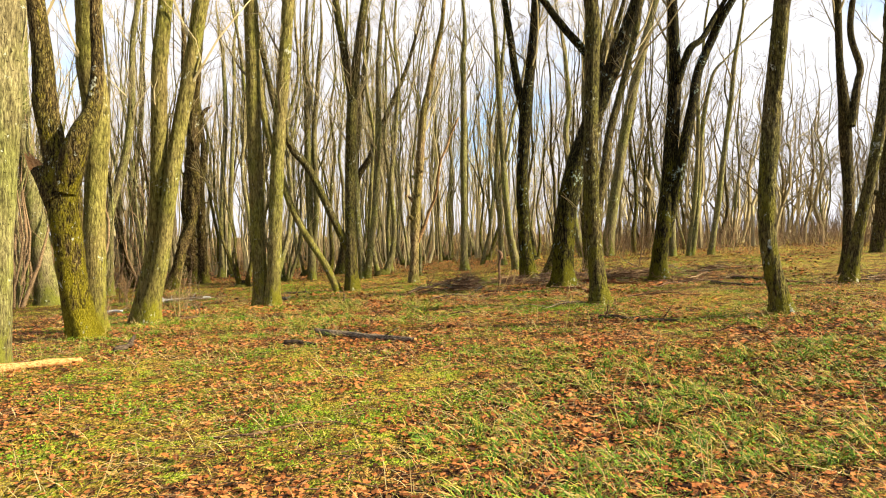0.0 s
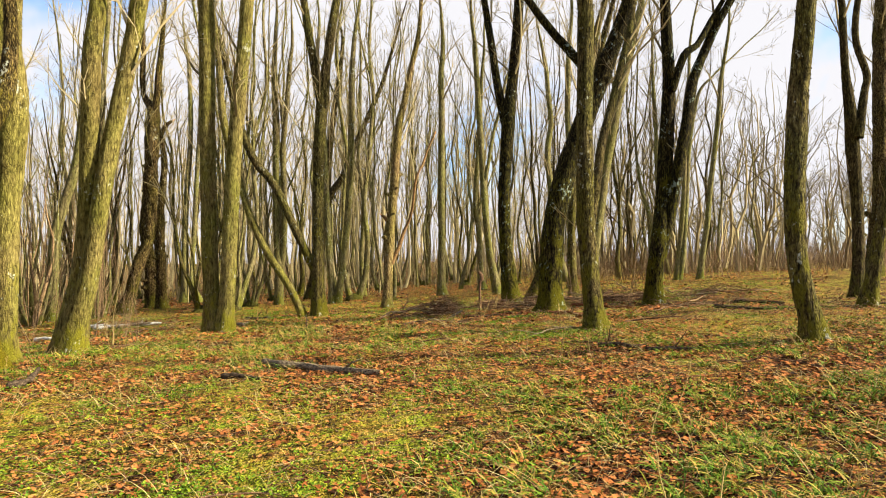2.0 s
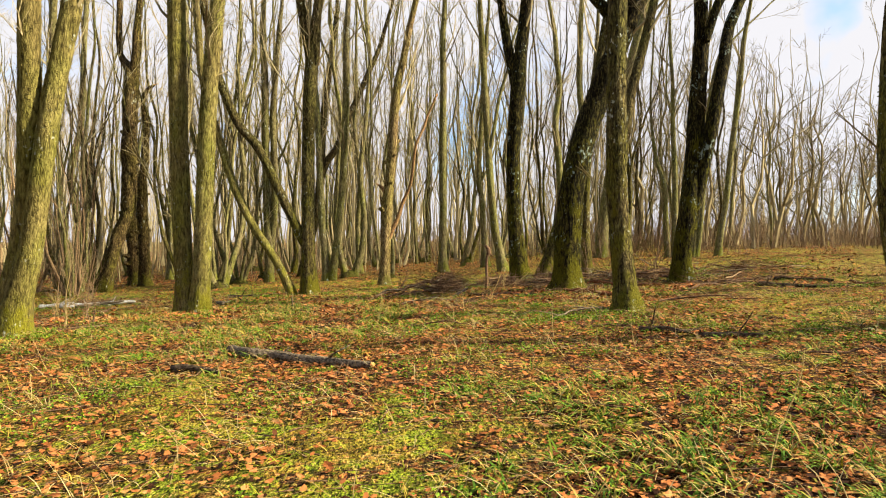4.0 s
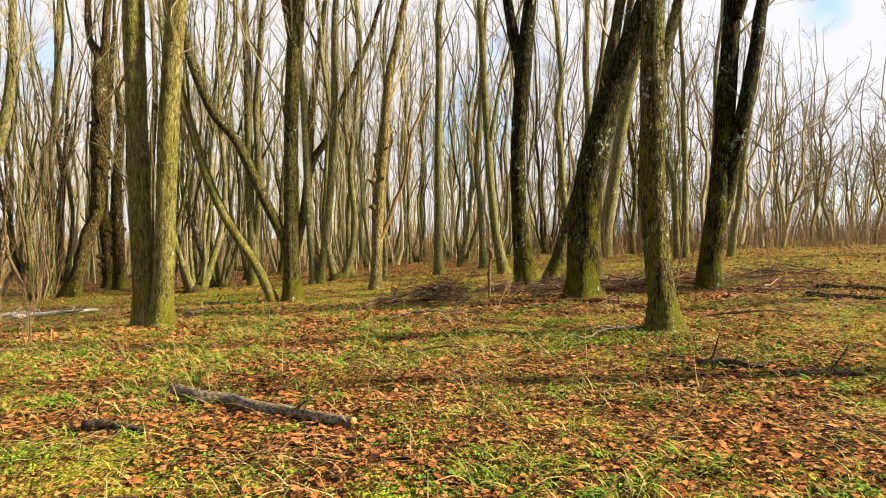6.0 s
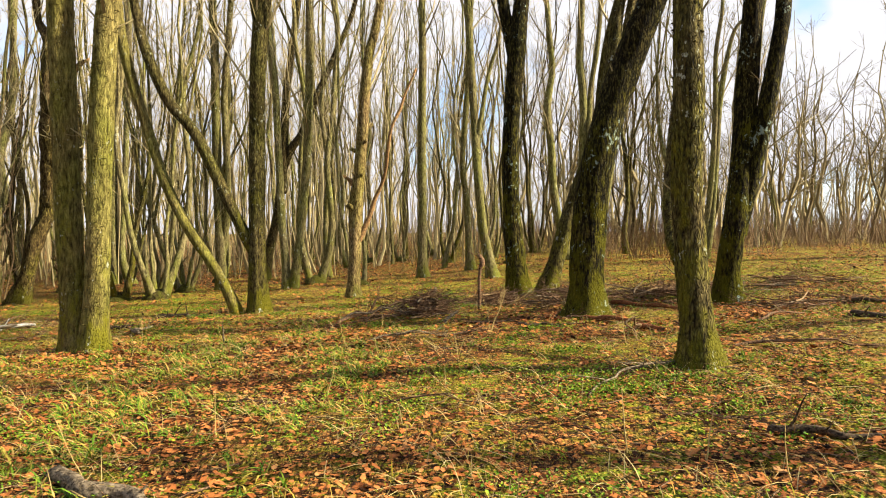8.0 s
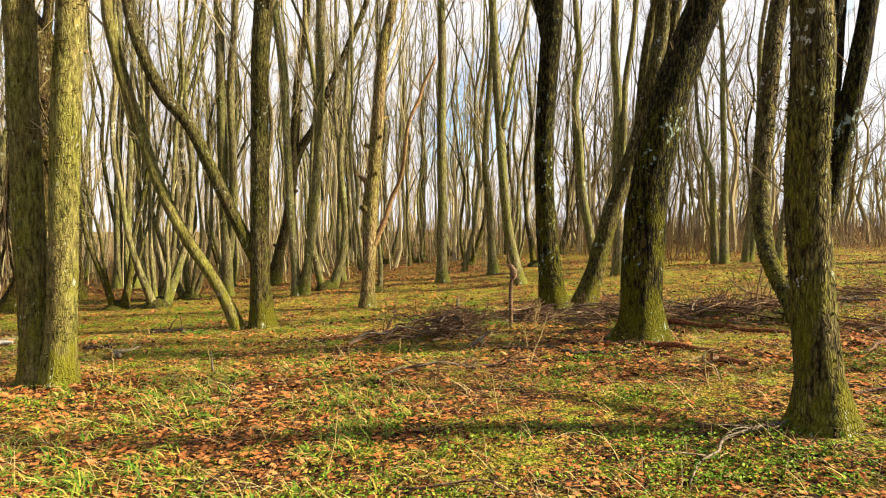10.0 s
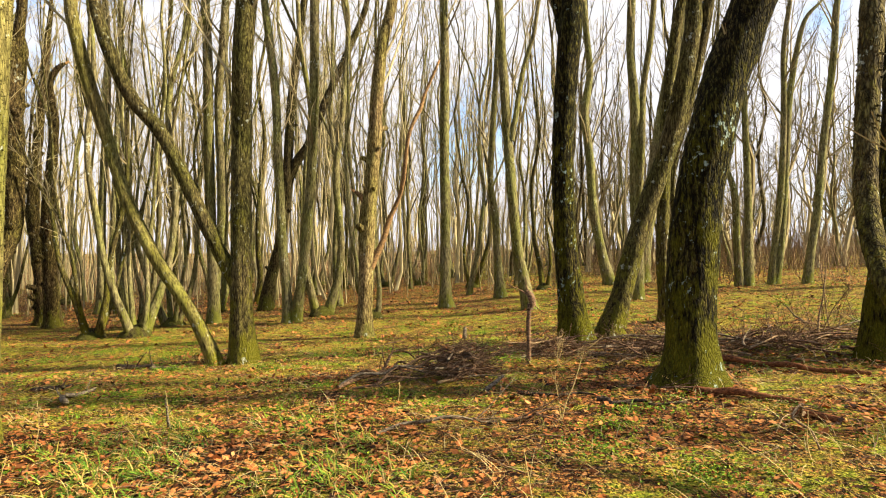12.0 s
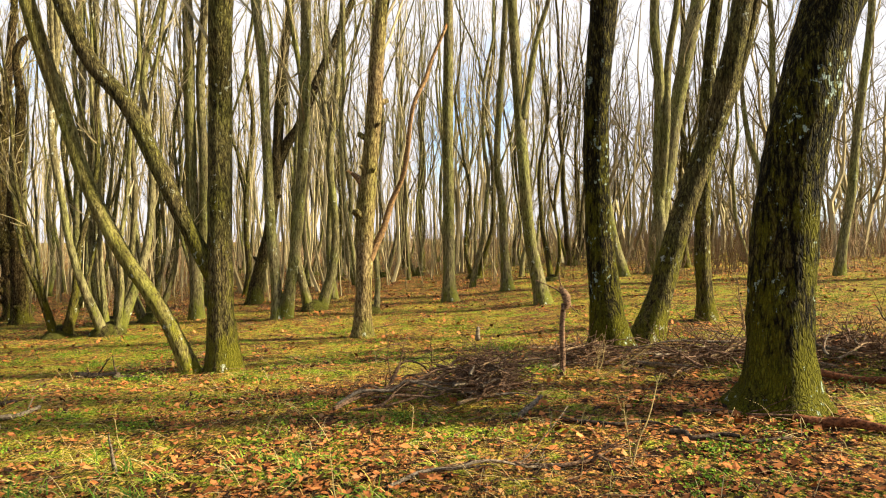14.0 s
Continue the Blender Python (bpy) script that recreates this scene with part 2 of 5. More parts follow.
TWIG = twig_material()
SOIL = ground_material()
LEAF_DRY = island_material("dry_leaf", [(0.0, (0.018, 0.010, 0.006)), (0.16, (0.05, 0.020, 0.009)), (0.28, (0.20, 0.066, 0.018)), (0.55, (0.39, 0.135, 0.040)), (0.85, (0.48, 0.175, 0.055)), (0.96, (0.52, 0.23, 0.075)), (1.0, (0.40, 0.21, 0.085))], 0.65)
GRASS = island_material("grass_blade", [(0.0, (0.05, 0.12, 0.016)), (0.35, (0.12, 0.22, 0.02)), (0.58, (0.20, 0.27, 0.024)), (0.74, (0.36, 0.29, 0.05)), (1.0, (0.54, 0.32, 0.11))], 0.5)
TURF = island_material("turf_blade", [(0.0, (0.09, 0.12, 0.010)), (0.35, (0.22, 0.25, 0.018)), (0.6, (0.40, 0.32, 0.035)), (1.0, (0.54, 0.33, 0.09))], 0.5)
STRAW = island_material("straw", [(0.0, (0.26, 0.17, 0.07)), (0.6, (0.46, 0.34, 0.14)), (1.0, (0.55, 0.45, 0.22))], 0.6)
WEED = island_material("weed_leaf", [(0.0, (0.05, 0.12, 0.012)), (0.6, (0.14, 0.24, 0.016)), (1.0, (0.30, 0.36, 0.03))], 0.5)
DEADWOOD = wood_material("dead_wood", (0.045, 0.034, 0.022), (0.27, 0.21, 0.14))
DARKWOOD = wood_material("rotten_wood", (0.014, 0.010, 0.007), (0.12, 0.085, 0.055))
REDWOOD = wood_material("red_rotten_wood", (0.06, 0.022, 0.010), (0.24, 0.09, 0.035))
SPLITWOOD = wood_material("split_wood", (0.44, 0.18, 0.05), (0.68, 0.39, 0.15))
PEELED = wood_material("peeled_wood", (0.05, 0.032, 0.016), (0.34, 0.20, 0.085))
PALEWOOD = wood_material("pale_bark", (0.30, 0.27, 0.22), (0.72, 0.70, 0.64))
BRUSHTWIG = wood_material("brush_twig", (0.04, 0.022, 0.014), (0.25, 0.15, 0.085))
SHRUBTWIG = wood_material("shrub_twig", (0.11, 0.068, 0.036), (0.33, 0.225, 0.12))

# ---------------------------------------------------------------- mesh helpers
def ease(v):
    v = min(max(v, 0.0), 1.0)
    return v * v * (3 - 2 * v)


def ground_low(x, y):
    """Height of the broad lie of the land: it climbs gently to the right and dips where the walk begins."""
    side = 22 * math.tanh(x / 22)
    z = 0.051 * side - 0.12 - 0.17 * math.exp(-((y - 5.0) / 3.2) ** 2) - 0.14 * ease((y - 15) / 10) * ease((5 - x) / 4)
    return z + 0.09 * ease((abs(x) - 2.5) / 3.5) * ease((18 - y) / 6)


def ground_z(x, y):
    """The land with its small humps."""
    return ground_low(x, y) + 0.05 * noise.noise((x * 0.55, y * 0.55, 3.0)) + 0.022 * noise.noise((x * 2.1, y * 2.1, 9.0))


def turf_share(x, y):
    """How far moss and short turf take the place of leaf litter."""
    a = ease((0.9 - x) / 1.2) * ease((y - 4.2) / 1.2) * ease((10.2 - y) / 1.5)
    b = ease((y - 15.8) / 2.0) * ease((34 - y) / 8) * (1 - ease((x - 1.0) / 1.0) * ease((22 - y) / 2))
    c = ease((x - 2.6) / 1.0) * ease((y - 9) / 2) * 0.7
    d = ease((y - 10.8) / 1.2) * ease((15.6 - y) / 1.5) * ease((x + 0.6) / 1.0) * ease((5.5 - x) / 1.5) * 0.5
    return min(1.0, max(a, b, c, d) * 0.7 + 0.15 + 0.5 * noise.noise((x * 0.7, y * 0.7, 17.0)))


class Tubes:
    """Gathers many tapered tubes for one mesh."""

    def __init__(self):
        self.v, self.f, self.n = [], [], 0

    def add(self, pts, radii, sides, rough=0.0, seed=0.0, cap=True, flute=0.0):
        """One tube along pts. rough: uneven girth; flute: lobes at its foot, as roots make them."""
        p = np.array(pts, float)
        r = np.array(radii, float)
        d = np.gradient(p, axis=0)
        d /= np.maximum(np.linalg.norm(d, axis=1, keepdims=True), 1e-9)
        u = np.cross(d, np.array([[0.31, 0.94, 0.12]]))
        u /= np.maximum(np.linalg.norm(u, axis=1, keepdims=True), 1e-9)
        w = np.cross(d, u)
        a = np.arange(sides) * 2 * math.pi / sides
        ring = np.repeat(r[:, None], sides, 1)
        if rough:
            for i in range(len(p)):
                for j in range(sides):
                    q = Vector((math.cos(a[j]) * 1.3 + seed + p[i, 0] * 4, math.sin(a[j]) * 1.3 + p[i, 1] * 4, p[i, 2] * 1.7))
                    ring[i, j] *= 1 + rough * (noise.noise(q) + 0.6 * noise.noise(q * 3.1) + (0.5 * noise.noise(q * 8.3) if sides > 14 else 0.0))
        if flute:
            foot = np.exp(-np.maximum(p[:, 2] - p[0, 2] - 0.1, 0) / 0.28)[:, None]
            ring *= 1 + flute * foot * (0.5 + 0.5 * np.cos(a * 5 + seed + 0.8 * np.sin(a))[None, :])
        v = p[:, None, :] + ring[:, :, None] * (np.cos(a)[None, :, None] * u[:, None, :] + np.sin(a)[None, :, None] * w[:, None, :])
        m, s, n = len(p), sides, self.n
        self.v.append(v.reshape(-1, 3))
        i, j = np.meshgrid(np.arange(m - 1), np.arange(s), indexing="ij")
        k = (j + 1) % s
        self.f.append((n + np.stack([i * s + j, i * s + k, (i + 1) * s + k, (i + 1) * s + j], -1)).reshape(-1, 4))
        self.n += m * s
        if cap:
            self.v.append(p[-1:] + d[-1:] * r[-1] * 0.3)
            top = n + (m - 1) * s
            j = np.arange(s)
            self.f.append(np.stack([top + j, top + (j + 1) % s, np.full(s, self.n), np.full(s, self.n)], -1))
            self.n += 1

    def mesh(self, name, material, smooth=True):
        v = np.concatenate(self.v)
        f = np.concatenate(self.f)
        tri = f[:, 2] == f[:, 3]
        loops = np.concatenate([f[~tri].ravel(), f[tri][:, :3].ravel()])
        counts = np.concatenate([np.full((~tri).sum(), 4), np.full(tri.sum(), 3)])
        return raw_mesh(name, v, loops, counts, material, smooth)


def raw_mesh(name, v, loops, counts, material, smooth=False):
    me = bpy.data.meshes.new(name)
    me.vertices.add(len(v))
    me.vertices.foreach_set("co", np.asarray(v, np.float32).ravel())
    me.loops.add(len(loops))
    me.loops.foreach_set("vertex_index", np.asarray(loops, np.int32))
    me.polygons.add(len(counts))
    starts = np.concatenate([[0], np.cumsum(counts)[:-1]])
    me.polygons.foreach_set("loop_start", starts.astype(np.int32))
    me.polygons.foreach_set("use_smooth", np.full(len(counts), smooth))
    me.update(calc_edges=True)
    me.materials.append(material)
    return me


def root(name, x, y, z):
    ob = new(name)
    ob.empty_display_size = 0.3
    ob.location = (x, y, z)
    return ob


def part(name, me, parent, label=""):
    ob = new(name, me)
    ob.parent = parent
    return tagged(ob, label)


def spline(pts, radii, step):
    """A smooth line through control points, with the girth carried along."""
    p = [Vector(q) for q in pts]
    p = [p[0] * 2 - p[1]] + p + [p[-1] * 2 - p[-2]]
    out, rad = [], []
    for i in range(1, len(p) - 2):
        n = max(2, int((p[i + 1] - p[i]).length / step))
        for j in range(n):
            t = j / n
            a, b, c, d = p[i - 1:i + 3]
            out.append(0.5 * ((2 * b) + (c - a) * t + (2 * a - 5 * b + 4 * c - d) * t * t + (3 * b - a - 3 * c + d) * t ** 3))
            rad.append(radii[i - 1] * (1 - t) + radii[i] * t)
    out.append(p[-2])
    rad.append(radii[-1])
    return out, rad


def wander(rng, p, d, length, segs, up=0.15, wild=0.12):
    """A branch's line: it sways, and bends towards the light."""
    pts, d = [Vector(p)], Vector(d).normalized()
    for _ in range(segs):
        d = (d + Vector((rng.gauss(0, wild), rng.gauss(0, wild), rng.gauss(0, wild) * 0.6 + up))).normalized()
        pts.append(pts[-1] + d * (length / segs))
    return pts


def taper(r0, r1, n):
    return [r0 + (r1 - r0) * i / (n - 1) for i in range(n)]


def side_way(rng, d, spread):
    """A way that leaves d by about spread radians."""
    d = Vector(d).normalized()
    q = Vector((rng.gauss(0, 1), rng.gauss(0, 1), rng.gauss(0, 1)))
    q = (q - q.dot(d) * d).normalized()
    return d * math.cos(spread) + q * math.sin(spread)


def branch_out(tubes, rng, pts, rads, first, count, length, level, thin=0.004, spread=(0.35, 0.8), up=0.13):
    """Side branches along a line from its share `first` upward, and theirs in turn."""
    for _ in range(count):
        t = first + (1 - first) * rng.random() ** 0.9
        i = min(int(t * (len(pts) - 1)), len(pts) - 2)
        d = pts[i + 1] - pts[i]
        r = max(min(rads[i] * rng.uniform(0.2, 0.45), 0.032), thin)
        ln = length * rng.uniform(0.5, 1.15) * (1.15 - 0.5 * t)
        segs = 5 if level > 1 else 3 if level == 1 else 2
        b = wander(rng, pts[i], side_way(rng, d, rng.uniform(*spread)), ln, segs, up, 0.15 if level > 1 else 0.24)
        br = taper(r, max(thin, r * 0.3), segs + 1)
        tubes.add(b, br, 4 if level > 1 else 3, cap=False)
        if level > 0:
            branch_out(tubes, rng, b, br, 0.15, rng.randint(5, 7) if level > 1 else rng.randint(4, 6), ln * 0.5, level - 1, thin, spread, up)


def wart_mesh(rng, line, rad, count, material):
    """Small bumps, wider than high, over the lower part of a stem."""
    v, f = [], []
    for _ in range(count):
        i = 1 + int((len(line) - 3) * 0.62 * rng.random())
        t, a = rng.random(), rng.uniform(0, 6.2832)
        d = (line[i + 1] - line[i]).normalized()
        u = d.cross(Vector((0.31, 0.94, 0.12))).normalized()
        out = u * math.cos(a) + d.cross(u) * math.sin(a)
        side = d.cross(out)
        c = line[i].lerp(line[i + 1], t) + out * rad[i] * 0.96
        w, h, q = rng.uniform(0.010, 0.028), rng.uniform(0.005, 0.012), rad[i] * 0.04 + rng.uniform(0.006, 0.016)
        k = len(v)
        v += [c - side * w, c + d * h * 1.6, c + side * w, c - d * h * 1.6, c + out * q - side * w * 0.4 - d * h * 0.5, c + out * q + side * w * 0.4 + d * h * 0.3]
        f += [(k, k + 4, k + 1), (k + 1, k + 4, k + 5), (k + 1, k + 5, k + 2), (k + 2, k + 5, k + 3), (k + 3, k + 5, k + 4), (k + 3, k + 4, k)]
    f = np.array(f)[:, ::-1]
    return raw_mesh("bark_relief", np.array([tuple(q) for q in v]), f.ravel(), np.full(len(f), 3), material)


def traced_tree(x, y, stems, bark="olive", sides=12, label="", twigs=9, warts=0):
    """A bare tree at (x, y). Each stem: (sideways, height above the ground, radius), then on upward by itself."""
    rng = random.Random(int(x * 131 + y * 977))
    z = ground_z(x, y)
    tree = tagged(root("tree", x, y, z), label or {
        "olive": "bare hornbeam with smooth olive-grey bark on the leaf-strewn ground",
        "mossy": "bare tree with green moss on its furrowed trunk in the grass",
        "warty": "bare hornbeam with warty yellow-olive bark on the leaf-strewn ground",
        "oak": "old bare tree with dark bark, green moss and pale lichen",
        "dark": "bare tree with dark furrowed bark among the leaf litter",
        "furrowed": "broken forked tree with mossy deeply furrowed bark and orange splinters",
        "gnarled": "gnarled old tree with knobbly orange-brown bark in the wood",
        "dead": "dying tree with peeling pale bark and broken side limbs"}[bark], "tree", "trees along the walk")
    crown = Tubes()
    for n, stem in enumerate(stems):
        cut = stem[-1] is None
        stem = stem[:-1] if cut else stem
        pts = [Vector((q[0], (q[3] if len(q) > 3 else 0.1 * noise.noise((q[0], q[1] * 0.4, x + n)) * min(q[1], 3)), q[1])) for q in stem]
        rads = [0.94 * q[2] for q in stem]
        if n == 0 or stem[0][1] < 0.3:
            pts[0].z = min(pts[0].z, 0.0)
            pts.insert(0, pts[0] + Vector((0, 0, -0.25)))
            rads[0] *= 1.06
            rads.insert(0, rads[0] * 1.3)
        if not cut:
            d = (pts[-1] - pts[-2]).normalized()
            d.z = max(d.z, 0.7)
            ln = max(3.5, 13.5 - pts[-1].z) * rng.uniform(0.85, 1.1)
            more = wander(rng, pts[-1], d, ln, 6, 0.05, 0.07)
            pts += more[1:]
            rads += taper(rads[-1], 0.02, 7)[1:]
        line, rad = spline(pts, rads, 0.1 if sides > 12 else 0.16)
        tube = Tubes()
        ground_stem = n == 0 or stem[0][1] < 0.3
        tube.add(line, rad, sides + 6 if sides > 12 else sides, {"dead": 0.13, "gnarled": 0.24}.get(bark, 0.075), x + n, True, (0.55 if sides >= 18 else 0.42) if ground_stem else 0.0)
        stem_part = part("trunk" if ground_stem else "limb", tube.mesh("trunk", PEELED if bark == "dead" and n else BARK[bark]), tree, "orange-brown peeled limb" if bark == "dead" and n else "")
        if warts:
            bumps = wart_mesh(rng, line, rad, warts if n == 0 else warts * 3 // 4, BARK[bark])
            tagged(part("bark_relief", bumps, stem_part, "small knobbly bark warts"), kind="stuff")
        for i in range({"dead": 14, "dark": 5, "gnarled": 18}.get(bark, 0) if n == 0 and sides > 8 else 0):
            q = int(len(line) * rng.uniform(0.06, 0.5))
            d = side_way(rng, line[q + 1] - line[q], rng.uniform(0.9, 1.3))
            r = rad[q] * rng.uniform(0.22, 0.42)
            s = Tubes()
            s.add([line[q] + d * rad[q] * 0.6, line[q] + d * (rad[q] + r * 0.5), line[q] + d * (rad[q] + r * rng.uniform(1.0, 2.6))], [r * 1.5, r, r * 0.75], 8, 0.2, q)
            part("knot", s.mesh("knot", BARK[bark]), stem_part)
        if cut:
            tip, way = line[-1], (line[-1] - line[-3]).normalized()
            for i in range(7):
                s = Tubes()
                a = i * 0.9
                side = Vector((math.cos(a), math.sin(a) * 0.8, math.sin(a) * 0.5)) * rad[-1] * (0.62 if i else 0.0)
                ln = rng.uniform(1.2, 3.4) * rad[-1]
                s.add([tip + side - way * 0.03, tip + side + way * ln * 0.6, tip + side * 1.05 + way * ln], [rad[-1] * 0.42, rad[-1] * 0.3, 0.004], 5)
                part("splinter", s.mesh("splinter", SPLITWOOD, False), stem_part, "fresh orange splintered wood")
        if not cut:
            low = min(0.75, 4.6 / max(line[-1].z, 4))
            branch_out(crown, rng, line, rad, low, twigs if n == 0 else twigs // 2 + 1, 3.4, 2)
            branch_out(crown, rng, line, [0.3 * q for q in rad], 0.12, 4, 0.7, 1)
    if crown.n:
        part("crown", crown.mesh("crown", TWIG, False), tree, "bare grey-brown twigs")
    return tree


# ---------------------------------------------------------------- the ground
def steps(edges):
    out = []
    for a, b, s in edges:
        out += list(np.arange(a, b, s))
    return np.array(out + [edges[-1][1]])


gx = steps([(-600, -80, 60), (-80, -24, 7), (-24, -9, 0.75), (-9, 9, 0.14), (9, 24, 0.75), (24, 80, 7), (80, 600, 60)])
gy = steps([(-600, -60, 60), (-60, -6, 4), (-6, 2.5, 0.6), (2.5, 24, 0.14), (24, 45, 0.6), (45, 110, 6), (110, 800, 60)])
gv = np.array([(a, b, ground_z(a, b) + (0.012 * noise.noise((a * 5.5, b * 5.5, 1.0)) if abs(a) < 9 and 2 < b < 24 else 0)) for b in gy for a in gx])
gi, gj = np.meshgrid(np.arange(len(gy) - 1), np.arange(len(gx) - 1), indexing="ij")
nx = len(gx)
gq = np.stack([gi * nx + gj, gi * nx + gj + 1, (gi + 1) * nx + gj + 1, (gi + 1) * nx + gj], -1).reshape(-1, 4)
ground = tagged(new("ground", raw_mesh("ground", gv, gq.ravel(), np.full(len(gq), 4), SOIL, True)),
                "uneven woodland floor of brown soil, moss and leaf litter", "ground", kind="structure")
ground.data.attributes.new("turf", "FLOAT", "POINT").data.foreach_set("value", np.array([turf_share(a, b) if abs(a) < 60 and -6 < b < 110 else 0.5 for a, b, c in gv], np.float32))

# ---------------------------------------------------------------- trees along the walk
CUT = None
# edge
traced_tree(-6.10, 9.03, [
    [(0.00, -0.00, 0.230), (0.06, 0.73, 0.230), (0.12, 1.95, 0.221), (0.16, 3.47, 0.243), (0.21, 4.98, 0.242)],
], bark='olive', sides=16, warts=500)
# broken fork
traced_tree(-6.17, 11.51, [
    [(0.00, -0.00, 0.285), (-0.08, 0.35, 0.255), (-0.18, 0.98, 0.245), (-0.24, 1.50, 0.245), (-0.31, 1.95, 0.275), (-0.37, 2.44, 0.31), (-0.42, 2.80, 0.28), (-0.52, 3.20, 0.225), (-0.60, 3.60, 0.205), (-0.67, 4.10, 0.205), (-0.66, 4.88, 0.175), (-0.78, 5.86, 0.150)],
    [(-0.42, 2.40, 0.244), (-0.58, 2.66, 0.176), (-0.77, 2.92, 0.125), CUT],
    [(-0.28, 2.55, 0.24), (-0.12, 3.05, 0.23), (0.02, 3.50, 0.19), (0.12, 4.00, 0.15, 0.15), (0.13, 4.80, 0.11, 0.30), (0.08, 5.80, 0.09, 0.35)],
], bark='furrowed', sides=16)
# hidden straight
traced_tree(-6.47, 12.40, [
    [(0.00, 0.05, 0.235), (0.00, 0.45, 0.205), (0.01, 1.67, 0.200), (0.01, 2.60, 0.195), (0.04, 3.30, 0.215), (0.06, 4.00, 0.250), (0.02, 4.60, 0.250), (-0.02, 5.10, 0.245), (-0.06, 6.14, 0.240)],
], bark='warty', sides=14, warts=420)
# pair
traced_tree(-6.01, 13.55, [
    [(0.00, -0.00, 0.266), (0.10, 0.60, 0.208), (0.29, 1.29, 0.173), (0.47, 2.33, 0.161), (0.64, 3.48, 0.155), (0.95, 5.31, 0.155), (1.22, 6.55, 0.143)],
    [(-0.18, 0.05, 0.197), (0.02, 1.18, 0.139), (0.18, 2.10, 0.144), (0.33, 3.71, 0.167), (0.40, 5.20, 0.161), (0.49, 6.56, 0.154)],
], bark='warty', sides=16, warts=350)
# twin
traced_tree(-4.22, 16.45, [
    [(0.00, -0.03, 0.223), (0.04, 0.60, 0.183), (0.09, 1.72, 0.174), (0.15, 3.12, 0.174), (0.23, 4.52, 0.166), (0.36, 6.05, 0.157), (0.49, 7.57, 0.149)],
    [(-0.28, -0.03, 0.238, 0.11), (-0.32, 0.60, 0.191, 0.11), (-0.38, 2.01, 0.182, 0.11), (-0.43, 4.10, 0.182, 0.11), (-0.46, 6.05, 0.181, 0.11), (-0.49, 7.57, 0.181, 0.11)],
], bark='warty', sides=16, warts=1300)
# leaning
traced_tree(-3.36, 21.31, [
    [(0.00, -0.00, 0.136), (-0.26, 0.58, 0.121), (-0.50, 1.02, 0.116), (-1.07, 1.89, 0.121), (-1.58, 2.91, 0.116), (-1.91, 3.92, 0.115), (-2.20, 4.97, 0.120), (-2.37, 5.84, 0.115), (-2.42, 6.22, 0.110)],
], bark='warty')
# wide fork
traced_tree(-2.90, 21.40, [
    [(0.00, -0.03, 0.275), (-0.05, 0.81, 0.201), (-0.06, 2.09, 0.192), (-0.08, 3.92, 0.183), (-0.01, 5.19, 0.182), (0.07, 6.46, 0.200), (0.19, 7.54, 0.136), (0.34, 8.63, 0.136), (0.46, 9.35, 0.127)],
    [(0.05, 6.28, 0.164), (-0.17, 7.37, 0.136), (-0.35, 8.45, 0.127), (-0.48, 9.35, 0.118)],
    [(-0.13, 1.32, 0.147), (-0.46, 2.01, 0.132), (-0.89, 2.94, 0.127), (-1.37, 3.91, 0.127), (-1.89, 4.54, 0.126), (-2.24, 5.32, 0.121), (-2.43, 5.85, 0.112), (-2.54, 6.24, 0.107)],
], bark='mossy')
# peeling
traced_tree(-1.05, 24.10, [
    [(0.00, -0.12, 0.243), (0.01, 0.44, 0.183), (0.04, 1.41, 0.170), (0.07, 2.39, 0.195), (0.14, 3.12, 0.171), (0.23, 4.09, 0.165), (0.29, 5.07, 0.152), (0.40, 6.17, 0.134), (0.56, 6.90, 0.128), (0.62, 7.27, 0.122)],
    [(0.13, 1.47, 0.091), (0.41, 2.08, 0.067), (0.56, 2.57, 0.061), (0.76, 3.00, 0.049), (0.86, 3.42, 0.049), (0.98, 4.34, 0.043), (1.24, 4.95, 0.049), (1.33, 5.26, 0.037), (1.62, 5.93, 0.031), CUT],
    [(0.10, 2.75, 0.097), (-0.04, 3.00, 0.073), (-0.19, 3.12, 0.037), CUT],
], bark='dead')
# mossy fork
traced_tree(2.71, 20.70, [
    [(0.00, 0.13, 0.336), (-0.07, 0.75, 0.230), (-0.17, 1.90, 0.194), (-0.20, 3.49, 0.185), (-0.09, 5.24, 0.202), (0.05, 6.47, 0.167), (0.18, 7.69, 0.158), (0.23, 8.73, 0.149)],
    [(-0.13, 5.24, 0.158), (-0.36, 6.30, 0.132), (-0.54, 7.52, 0.114), (-0.72, 8.74, 0.105)],
], bark='oak', sides=14)
# mossy lean
traced_tree(3.37, 21.10, [
    [(0.00, 0.00, 0.254), (0.22, 0.67, 0.185), (0.44, 1.44, 0.186), (0.74, 2.32, 0.181), (1.05, 3.20, 0.171), (1.30, 4.38, 0.162), (1.48, 5.36, 0.152), (1.54, 5.85, 0.147)],
    [(0.75, 2.42, 0.117), (1.05, 3.01, 0.098), (1.40, 3.99, 0.108), (1.66, 5.07, 0.098), (1.78, 5.86, 0.098)],
], bark='mossy', sides=14)
# big
traced_tree(3.12, 17.15, [
    [(0.00, -0.01, 0.406), (0.01, 0.19, 0.330), (0.02, 0.51, 0.292), (0.04, 1.02, 0.292), (0.08, 1.59, 0.292), (0.13, 2.09, 0.279), (0.23, 2.67, 0.273), (0.39, 3.27, 0.267), (0.57, 3.78, 0.261), (0.76, 4.32, 0.255)],
    [(1.03, 5.64, 0.145), (0.58, 6.11, 0.116), (0.07, 6.66, 0.102), (-0.48, 7.41, 0.094)],
], bark='oak', sides=18)
